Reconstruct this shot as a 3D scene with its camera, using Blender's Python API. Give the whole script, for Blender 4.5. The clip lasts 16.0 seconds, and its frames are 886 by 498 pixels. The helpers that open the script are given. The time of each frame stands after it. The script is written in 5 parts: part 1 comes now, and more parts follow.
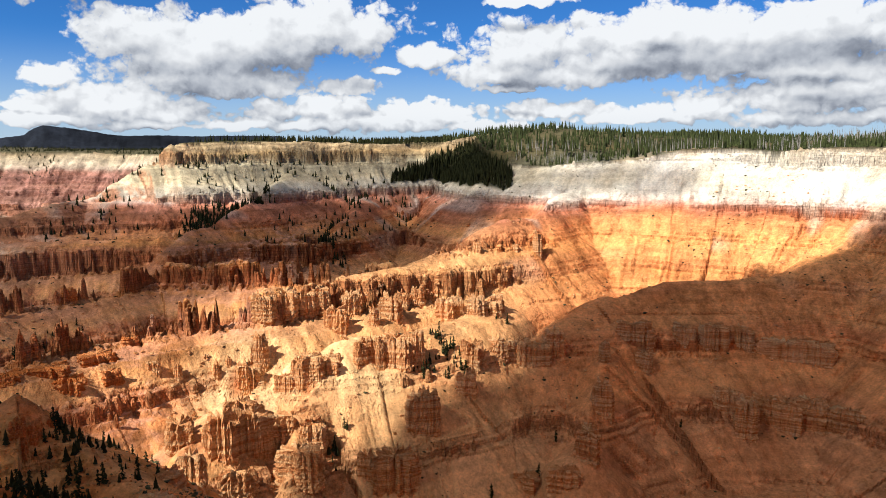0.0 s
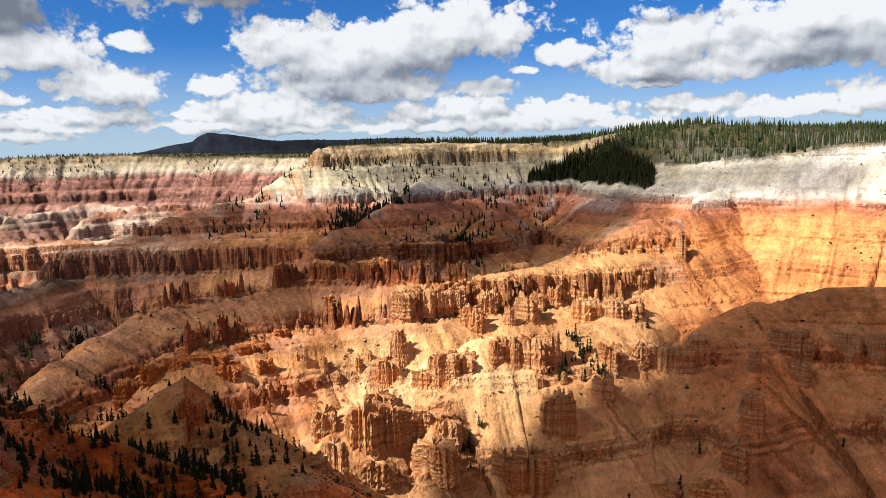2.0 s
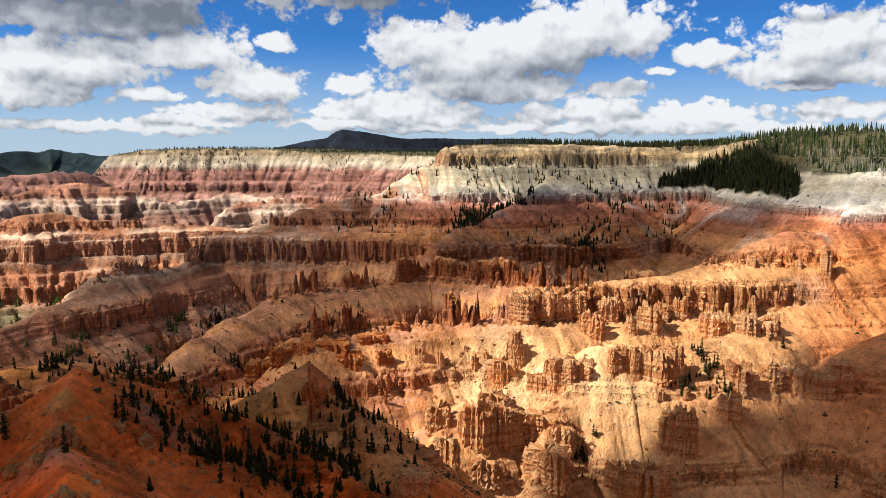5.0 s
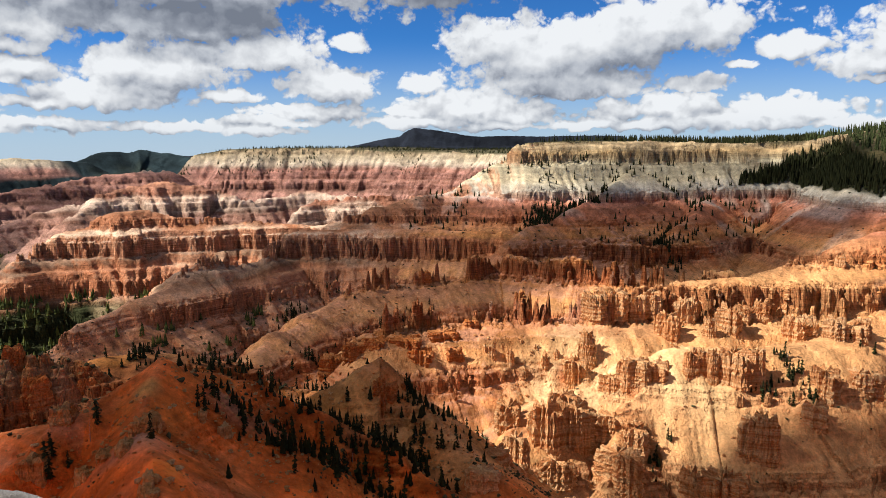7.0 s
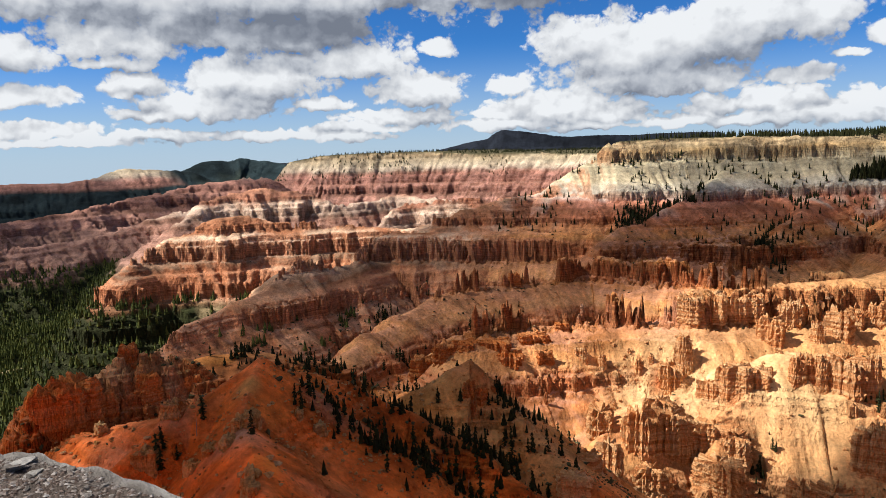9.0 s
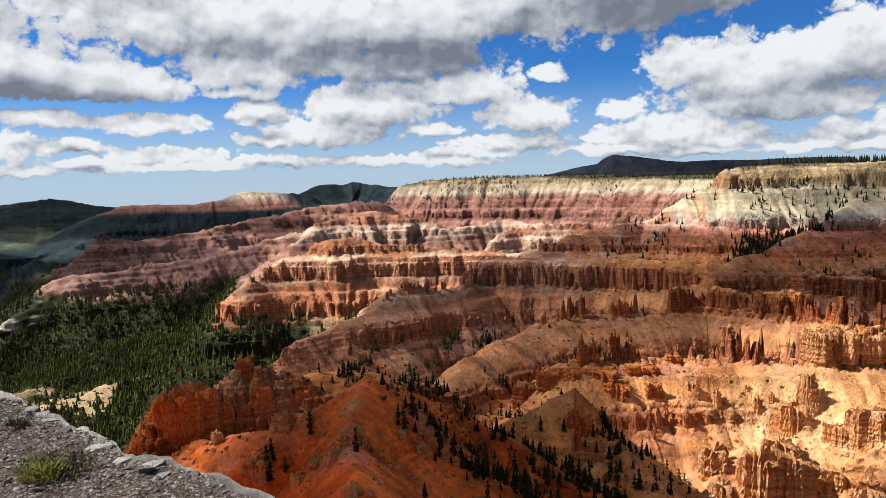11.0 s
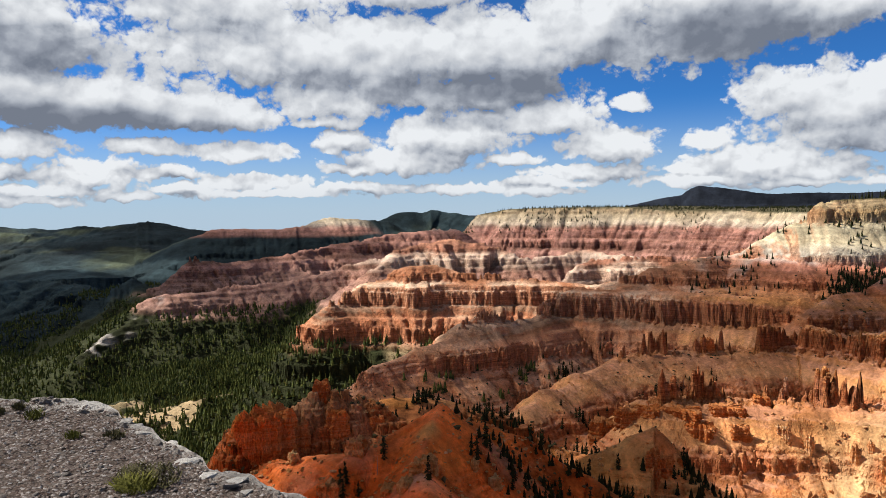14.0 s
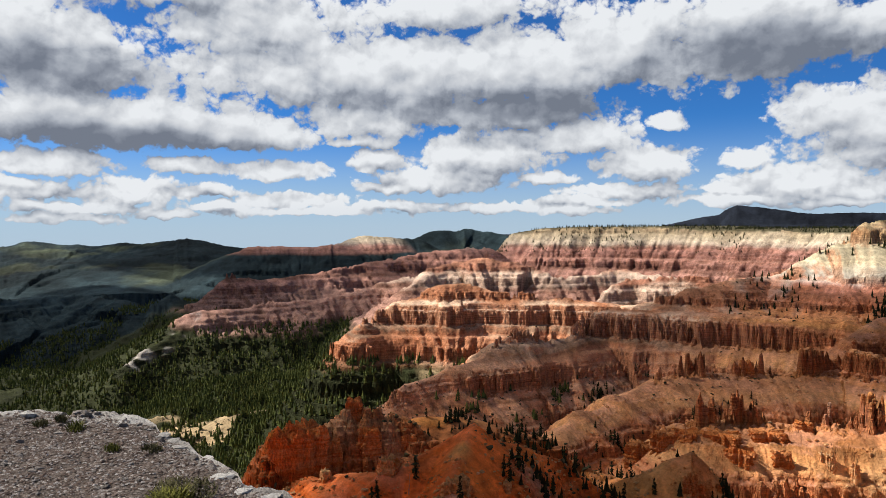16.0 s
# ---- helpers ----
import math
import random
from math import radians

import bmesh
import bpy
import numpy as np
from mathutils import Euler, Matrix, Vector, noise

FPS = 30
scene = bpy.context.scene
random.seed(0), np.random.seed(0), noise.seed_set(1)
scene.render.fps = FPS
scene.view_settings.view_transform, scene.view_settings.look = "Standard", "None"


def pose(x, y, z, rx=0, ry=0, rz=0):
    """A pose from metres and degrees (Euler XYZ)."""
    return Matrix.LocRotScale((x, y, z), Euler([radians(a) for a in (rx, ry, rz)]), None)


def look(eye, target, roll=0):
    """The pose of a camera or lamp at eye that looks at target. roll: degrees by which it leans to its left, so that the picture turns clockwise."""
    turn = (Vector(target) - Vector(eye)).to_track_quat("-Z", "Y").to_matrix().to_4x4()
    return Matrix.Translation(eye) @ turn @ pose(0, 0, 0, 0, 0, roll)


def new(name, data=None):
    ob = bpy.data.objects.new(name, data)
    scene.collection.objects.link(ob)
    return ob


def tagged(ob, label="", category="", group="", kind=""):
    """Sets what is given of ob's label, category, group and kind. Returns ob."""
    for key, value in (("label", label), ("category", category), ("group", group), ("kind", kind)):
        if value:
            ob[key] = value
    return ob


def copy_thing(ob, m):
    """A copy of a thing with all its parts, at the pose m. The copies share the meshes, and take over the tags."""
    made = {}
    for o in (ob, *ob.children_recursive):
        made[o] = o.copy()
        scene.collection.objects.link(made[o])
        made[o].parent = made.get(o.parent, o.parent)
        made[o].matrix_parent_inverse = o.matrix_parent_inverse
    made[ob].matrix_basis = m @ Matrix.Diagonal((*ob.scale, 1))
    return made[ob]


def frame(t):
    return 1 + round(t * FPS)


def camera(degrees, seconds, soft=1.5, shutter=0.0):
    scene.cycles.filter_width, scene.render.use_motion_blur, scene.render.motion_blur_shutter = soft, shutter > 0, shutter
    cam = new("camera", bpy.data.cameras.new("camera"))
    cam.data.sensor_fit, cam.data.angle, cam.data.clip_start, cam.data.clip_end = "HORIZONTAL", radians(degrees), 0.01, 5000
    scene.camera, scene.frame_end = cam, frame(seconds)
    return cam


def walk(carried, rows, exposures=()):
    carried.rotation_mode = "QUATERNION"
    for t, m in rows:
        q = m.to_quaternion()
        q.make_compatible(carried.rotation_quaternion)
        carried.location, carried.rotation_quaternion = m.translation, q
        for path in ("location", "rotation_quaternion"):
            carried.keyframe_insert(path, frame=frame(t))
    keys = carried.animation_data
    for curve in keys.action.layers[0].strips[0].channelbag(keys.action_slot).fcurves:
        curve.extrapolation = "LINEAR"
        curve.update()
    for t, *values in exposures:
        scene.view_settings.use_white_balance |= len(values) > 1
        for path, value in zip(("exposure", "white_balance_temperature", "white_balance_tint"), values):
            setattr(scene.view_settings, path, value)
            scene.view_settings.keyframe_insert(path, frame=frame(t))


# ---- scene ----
# The camera is held at arm's length at the canyon's rim and pans to the left.
EYE = 1.7
cam = camera(64.9, 16.0, soft=0.55)
ROWS = [  # seconds, yaw, pitch, roll
    (0.0, -0.87, -8.33, 0.25),
    (0.5, 0.45, -8.44, 0.53),
    (1.0, 4.01, -8.39, 0.73),
    (1.5, 7.05, -8.34, 0.80),
    (2.0, 10.25, -8.20, 1.31),
    (2.5, 12.06, -8.06, 0.66),
    (3.0, 13.84, -7.97, 0.38),
    (3.5, 15.68, -7.94, 0.24),
    (6.0, 23.37, -8.19, -0.09),
    (6.5, 24.82, -8.22, 0.08),
    (7.0, 26.32, -8.23, 0.29),
    (7.5, 27.60, -8.20, 0.39),
    (8.0, 29.14, -8.16, 0.63),
    (8.5, 30.69, -8.07, 0.90),
    (9.0, 33.49, -7.92, 1.72),
    (9.5, 36.34, -7.64, 2.14),
    (10.0, 38.70, -6.96, 2.10),
    (12.5, 45.63, -4.23, 0.80),
    (13.0, 46.59, -3.92, 0.98),
    (13.5, 47.67, -3.59, 0.89),
    (14.0, 48.70, -3.21, 0.63),
    (14.5, 49.60, -2.75, 0.65),
    (15.0, 50.43, -2.31, 0.20),
    (15.5, 51.17, -1.90, 0.35),
    (16.0, 51.46, -1.66, 0.36),
]
walk(cam, [(t, pose(-0.25 * math.sin(radians(a)), 0.25 * math.cos(radians(a)) - 0.25, EYE, 90 + p, r, a)) for t, a, p, r in ROWS],
     [(0.0, 0.69), (4.0, 0.67), (9.0, 0.64), (13.0, 0.62), (16.0, 0.57)])

# ---- world, sun, exposure ----
SUN_AZ, SUN_EL = 124.0, 45.0      # degrees to the left of straight ahead, degrees up
sun_way = Vector((-math.sin(radians(SUN_AZ)) * math.cos(radians(SUN_EL)),
                  math.cos(radians(SUN_AZ)) * math.cos(radians(SUN_EL)), math.sin(radians(SUN_EL))))
sun = new("sun", bpy.data.lights.new("sun", "SUN"))
sun.data.energy, sun.data.angle, sun.data.color = 5.0, radians(0.53), (1.0, 0.955, 0.885)
sun.matrix_world = look(sun_way * 3000, (0, 0, 0))


class Nodes:
    """Short forms for building node trees."""

    def __init__(self, tree):
        self.tree = tree

    def add(self, kind, **sets):
        n = self.tree.nodes.new(kind)
        for key, value in sets.items():
            if key.startswith("i_"):
                n.inputs[key[2:].replace("_", " ")].default_value = value
            else:
                setattr(n, key, value)
        return n

    def link(self, a, b):
        self.tree.links.new(a, b)

    def put(self, socket, value):
        if isinstance(value, bpy.types.NodeSocket):
            self.link(value, socket)
        elif value is not None:
            socket.default_value = value

    def math(self, op, a, b=None, c=None, clamp=False):
        n = self.add("ShaderNodeMath", operation=op, use_clamp=clamp)
        for socket, value in zip(n.inputs, (a, b, c)):
            self.put(socket, value)
        return n.outputs[0]

    def vec(self, op, a, b=None):
        n = self.add("ShaderNodeVectorMath", operation=op)
        self.put(n.inputs[0], a)
        self.put(n.inputs[1], b)
        return n.outputs["Value"] if op in ("DOT_PRODUCT", "LENGTH") else n.outputs[0]

    def noise(self, vector, scale, detail=4.0, rough=0.55, lac=2.0):
        n = self.add("ShaderNodeTexNoise", noise_dimensions="3D")
        n.inputs["Scale"].default_value = scale
        n.inputs["Detail"].default_value = detail
        n.inputs["Roughness"].default_value = rough
        n.inputs["Lacunarity"].default_value = lac
        self.put(n.inputs["Vector"], vector)
        return n.outputs["Fac"]

    def ramp(self, fac, *stops):
        n = self.add("ShaderNodeValToRGB")
        while len(n.color_ramp.elements) < len(stops):
            n.color_ramp.elements.new(0.5)
        for e, (p, c) in zip(n.color_ramp.elements, stops):
            e.position, e.color = p, (*c, 1) if isinstance(c, tuple) else (c, c, c, 1)
        self.put(n.inputs[0], fac)
        return n.outputs[0]

    def span(self, v, a, b, c=0.0, d=1.0, smooth=True):
        n = self.add("ShaderNodeMapRange", interpolation_type="SMOOTHSTEP" if smooth else "LINEAR")
        self.put(n.inputs["Value"], v)
        for key, x in (("From Min", a), ("From Max", b), ("To Min", c), ("To Max", d)):
            self.put(n.inputs[key], x)
        return n.outputs["Result"]

    def mix(self, fac, a, b, mode="MIX"):
        n = self.add("ShaderNodeMix", data_type="RGBA", blend_type=mode)
        self.put(n.inputs[0], fac)
        for socket, v in ((n.inputs[6], a), (n.inputs[7], b)):
            self.put(socket, (*v, 1) if isinstance(v, tuple) else v)
        return n.outputs[2]


world = bpy.data.worlds.new("sky")
scene.world = world
world.use_nodes = True
w = Nodes(world.node_tree)
w.tree.nodes.clear()
way = w.add("ShaderNodeTexCoord").outputs["Generated"]
sky = w.add("ShaderNodeTexSky", sky_type="NISHITA", sun_disc=False, sun_elevation=radians(SUN_EL), sun_rotation=radians(-SUN_AZ), altitude=3100.0)
blue = w.mix(1.0, sky.outputs[0], (0.030, 0.082, 0.140), "MULTIPLY")

# cumulus: heading, height, half width and half height in degrees of each heap of cloud
HEAPS_WEST = [
    (81.6, 14.0, 6.9, 4.0), (79.5, 12.0, 8.7, 2.8), (65.1, 16.4, 8.6, 2.8), (61.2, 13.2, 10.1, 4.0), (53.4, 12.5, 10.7, 4.0), (44.7, 13.2, 10.6, 4.4),
    (36.2, 14.1, 10.4, 4.0), (27.7, 14.3, 10.3, 3.7), (20.8, 14.5, 6.4, 2.6), (76.6, 8.5, 12.3, 2.7), (67.4, 7.6, 6.3, 1.6), (58.0, 8.7, 5.1, 1.9),
    (48.4, 9.6, 9.7, 1.9), (80.7, 5.0, 3.9, 1.1), (71.6, 5.0, 3.1, 0.8), (64.4, 4.8, 4.3, 1.0), (58.0, 7.1, 3.2, 0.7), (75.2, 3.1, 4.1, 1.4),
]
HEAPS_FAR_WEST = [
    (72.0, 18.5, 9.0, 2.6), (50.0, 17.6, 9.0, 2.4),     (81.5, 2.9, 3.0, 0.9), (69.1, 2.0, 2.5, 0.5), (63.5, 2.4, 4.3, 0.8), (73.3, 1.3, 2.4, 0.5), (56.7, 5.7, 2.8, 1.0), (48.4, 6.2, 5.6, 2.2),
    (51.6, 4.0, 5.8, 1.3), (40.2, 7.4, 5.0, 1.6), (33.7, 8.3, 1.6, 0.9), (35.2, 5.2, 4.0, 1.7), (36.7, 2.9, 5.0, 0.8), (43.3, 4.2, 2.3, 0.6),
    (55.3, 1.9, 5.6, 0.6), (47.0, 1.7, 4.2, 0.5), (80.5, 1.0, 4.5, 0.5), (41.1, 1.5, 3.7, 0.5),
]
HEAPS_NORTH = [
    (27.9, 5.2, 1.9, 0.9), (22.3, 8.2, 4.3, 2.1), (18.2, 7.3, 6.2, 3.1), (12.5, 8.5, 7.2, 2.9), (8.1, 9.4, 6.0, 2.6), (16.2, 5.1, 7.6, 1.5),
    (24.0, 3.4, 6.3, 1.5), (28.8, 3.0, 2.8, 0.7), (20.2, 2.7, 4.2, 1.1), (12.6, 3.0, 2.1, 1.3), (15.0, 1.8, 3.0, 0.5), (21.5, 1.8, 4.9, 0.5),
]
HEAPS_HORIZON = [(79, 1.7, 6.0, 0.55), (62, 1.5, 7.0, 0.5), (48, 1.7, 6.0, 0.5), (70, 3.2, 2.6, 0.6), (56, 3.5, 2.4, 0.5), (40, 2.2, 4.0, 0.6), (28, 2.1, 5.0, 0.6), (83, 3.4, 2.4, 0.6)]
HEAPS_EAST = [
    (7.9, 3.1, 3.9, 1.3), (1.1, 2.7, 5.3, 1.4), (3.9, 2.2, 8.3, 1.1), (0.4, 7.3, 2.1, 1.0), (3.8, 6.0, 1.1, 0.4), (6.7, 4.9, 2.9, 0.7),
    (-7.0, 7.7, 5.1, 2.4), (-8.4, 5.7, 7.6, 1.3), (-16.5, 8.7, 5.9, 2.3), (-15.7, 6.4, 9.0, 1.6), (-24.1, 8.4, 6.9, 2.3), (-23.0, 6.9, 10.9, 2.2),
    (-30.2, 8.2, 5.7, 2.8), (-29.0, 5.4, 6.6, 1.3), (-6.1, 4.6, 2.4, 0.4),
]
HEAPS_LOW_EAST = [
    (-9.8, 2.9, 4.1, 0.8), (-21.2, 3.2, 3.7, 1.6), (-17.1, 2.4, 5.8, 0.8), (-27.0, 3.5, 3.8, 1.6), (-30.5, 3.6, 5.3, 1.5), (-26.7, 2.1, 3.4, 0.9),
    (-7.0, 11.2, 3.9, 0.6), (-32.0, 2.0, 2.8, 0.8), (9.3, 1.8, 6.4, 0.5), (-4.4, 1.6, 5.6, 0.4),
]


def cloud_group():
    """Thickness of the clouds in a direction given as heading and height in degrees."""
    g = bpy.data.node_groups.new("cloud_thickness", "ShaderNodeTree")
    g.interface.new_socket("Place", in_out="INPUT", socket_type="NodeSocketVector")
    g.interface.new_socket("Thickness", in_out="OUTPUT", socket_type="NodeSocketFloat")
    g.interface.new_socket("Bulk", in_out="OUTPUT", socket_type="NodeSocketFloat")
    n = Nodes(g)
    p = n.add("NodeGroupInput").outputs[0]

    def billow(scale, wide=0.8):
        """Round heads with creases between them."""
        v = n.add("ShaderNodeTexVoronoi", voronoi_dimensions="2D", feature="F1")
        v.inputs["Scale"].default_value = scale
        n.link(n.vec("MULTIPLY", bent, (wide, 1.0, 1.0)), v.inputs["Vector"])
        return n.math("SUBTRACT", 0.42, v.outputs["Distance"])

    drift = n.add("ShaderNodeTexNoise", noise_dimensions="2D")
    drift.inputs["Scale"].default_value, drift.inputs["Detail"].default_value = 0.5, 3.0
    n.link(p, drift.inputs["Vector"])
    bent = n.vec("ADD", p, n.vec("MULTIPLY", n.vec("SUBTRACT", drift.outputs["Color"], (0.5, 0.5, 0.5)), (1.5, 1.1, 0.0)))
    least = None
    for a, e, wide, high in HEAPS_WEST + HEAPS_FAR_WEST + HEAPS_NORTH + HEAPS_HORIZON + HEAPS_EAST + HEAPS_LOW_EAST:
        n1 = n.add("ShaderNodeVectorMath", operation="MULTIPLY_ADD")
        n.link(bent, n1.inputs[0])
        n1.inputs[1].default_value = (1 / wide, 1 / high, 0)
        n1.inputs[2].default_value = (-a / wide, -(e - 0.2 * high) / high, 0)
        # flat below, heaped above
        d = n.vec("LENGTH", n.vec("MAXIMUM", n1.outputs[0], n.vec("MULTIPLY", n1.outputs[0], (-1.0, -1.5, 0.0))))
        least = d if least is None else n.math("SMOOTH_MIN", least, d, 0.2)
    level = n.add("ShaderNodeSeparateXYZ")
    n.link(p, level.inputs[0])
    low = n.span(level.outputs[1], 2.5, 8.0, 1.0, 0.0)
    near_heads = n.math("ADD", n.math("MULTIPLY", billow(0.36), 1.25), n.math("MULTIPLY", billow(0.85), 0.75))
    far_heads = n.math("ADD", n.math("MULTIPLY", billow(0.8, 0.6), 1.1), n.math("MULTIPLY", billow(1.7, 0.7), 0.7))
    heads = n.math("MULTIPLY_ADD", n.math("SUBTRACT", far_heads, near_heads), low, near_heads)
    small = n.math("ADD", n.math("MULTIPLY", billow(2.1), 0.42), n.math("MULTIPLY", billow(4.6), 0.24))
    lumps = n.noise(n.vec("MULTIPLY", p, (0.62, 1.0, 1.0)), 0.2, 3.0, 0.5)
    wisp = n.noise(p, 1.6, 6.0, 0.6)
    shape = n.math("ADD", n.math("SUBTRACT", 1.14, least), n.math("MULTIPLY", n.math("SUBTRACT", lumps, 0.5), 0.9))
    bulk = n.math("ADD", shape, n.math("MULTIPLY", heads, 0.55))
    fine = n.math("ADD", n.math("MULTIPLY", small, 0.5), n.math("MULTIPLY", n.math("SUBTRACT", wisp, 0.5), 0.6))
    out = n.add("NodeGroupOutput")
    n.link(n.math("ADD", bulk, fine), out.inputs[0])
    n.link(bulk, out.inputs[1])
    return g


axes = w.add("ShaderNodeSeparateXYZ")
w.link(way, axes.inputs[0])
heading = w.math("MULTIPLY", w.math("ARCTAN2", w.math("MULTIPLY", axes.outputs[0], -1.0), axes.outputs[1]), 57.2958)
height = w.math("MULTIPLY", w.math("ARCSINE", axes.outputs[2]), 57.2958)
place = w.add("ShaderNodeCombineXYZ")
w.link(heading, place.inputs[0])
w.link(height, place.inputs[1])
CLOUD = cloud_group()


def thickness(shift):
    n = w.add("ShaderNodeGroup")
    n.node_tree = CLOUD
    w.put(n.inputs[0], w.vec("ADD", place.outputs[0], shift))
    return n.outputs


at, above, beside = thickness((0, 0, 0)), thickness((0.6, 1.9, 0)), thickness((0.25, 0.45, 0))
here = at[0]
cover = w.span(here, -0.04, 0.26)
swelling = w.math("MULTIPLY", w.math("SUBTRACT", at[1], above[1]), 0.46)
crisp = w.math("MULTIPLY", w.math("SUBTRACT", here, beside[0]), w.span(here, 0.3, 1.3, 0.40, 0.16))
bright = w.math("ADD", w.math("ADD", swelling, crisp), w.span(here, 0.1, 1.6, 0.74, 0.53))
# the heavy grey bases of the nearer clouds
for a, e, wide, high, dark in ((79.5, 11.6, 7.9, 2.1, 0.46), (76.7, 7.0, 12.8, 1.6, 0.56), (44.7, 9.5, 10.2, 1.7, 0.56), (26.5, 13.0, 9.8, 2.8, 0.56), (59.8, 10.5, 5.5, 1.2, 0.12),
                               (48.4, 4.4, 5.1, 0.8, 0.12), (11.0, 6.0, 5.0, 1.5, 0.22), (16.2, 4.4, 5.2, 0.8, 0.16), (21.9, 7.9, 2.7, 0.9, 0.14), (6.7, 4.9, 2.9, 0.7, 0.55),
                               (-6.1, 4.6, 2.5, 0.5, 0.4), (-17.0, 5.6, 4.9, 0.7, 0.3), (-26.8, 6.6, 5.1, 0.9, 0.24), (-31.6, 6.3, 2.4, 1.2, 0.3), (-29.8, 3.0, 4.9, 0.7, 0.2)):
    n1 = w.add("ShaderNodeVectorMath", operation="MULTIPLY_ADD")
    w.link(place.outputs[0], n1.inputs[0])
    n1.inputs[1].default_value, n1.inputs[2].default_value = (1 / wide, 1 / high, 0), (-a / wide, -e / high, 0)
    bright = w.math("SUBTRACT", bright, w.span(w.vec("LENGTH", n1.outputs[0]), 0.2, 1.3, dark, 0.0))
shade = w.ramp(bright, (0.02, (0.25, 0.275, 0.33)), (0.30, (0.42, 0.445, 0.50)), (0.52, (0.66, 0.68, 0.72)), (0.74, (0.90, 0.90, 0.905)), (0.98, (1.17, 1.16, 1.14)))
# overhead and behind, where nothing was built into the list, a broken layer of the same kind
veil = w.span(w.noise(way, 3.0, 5.0), 0.36, 0.5, 0.0, 0.92)
cover = w.math("MAXIMUM", cover, w.math("MULTIPLY", veil, w.span(height, 19.0, 26.0)))
haze = w.span(height, -1.0, 9.0, 0.92, 0.0)
blue = w.mix(haze, blue, (0.66, 0.79, 0.90))
shade = w.mix(w.span(height, 18.0, 30.0), shade, (0.335, 0.332, 0.33))
grey = w.mix(w.span(height, 0.0, 3.0, 0.35, 0.0), shade, (0.72, 0.78, 0.84))
background = w.add("ShaderNodeBackground")
w.link(w.mix(1.0, w.mix(cover, blue, grey), (0.96, 1.0, 1.055), "MULTIPLY"), background.inputs[0])
background.inputs[1].default_value = 0.49
world.cycles.sampling_method, world.cycles.sample_map_resolution = "MANUAL", 512
w.link(background.outputs[0], w.add("ShaderNodeOutputWorld").inputs[0])

# ---- materials ----
def material(name, rough=0.9):
    m = bpy.data.materials.new(name)
    m.use_nodes = True
    n = Nodes(m.node_tree)
    n.bsdf = m.node_tree.nodes["Principled BSDF"]
    n.bsdf.inputs["Roughness"].default_value = rough
    n.bsdf.inputs["Specular IOR Level"].default_value = 0.05
    n.place = n.add("ShaderNodeTexCoord").outputs["Object"]
    return m, n


def bump(n, height, strength, distance):
    b = n.add("ShaderNodeBump")
    b.inputs["Strength"].default_value = strength
    b.inputs["Distance"].default_value = distance
    n.link(height, b.inputs["Height"])
    n.link(b.outputs[0], n.bsdf.inputs["Normal"])


def layered(n, flat, tall, detail=5.0):
    """Noise drawn out along the beds of the rock."""
    return n.noise(n.vec("MULTIPLY", n.place, (flat, flat, tall)), 1.0, detail, 0.65)


def times(n, colour, value):
    grey = n.add("ShaderNodeCombineColor")
    for i in range(3):
        n.link(value, grey.inputs[i])
    return n.mix(1.0, colour, grey.outputs[0], "MULTIPLY")


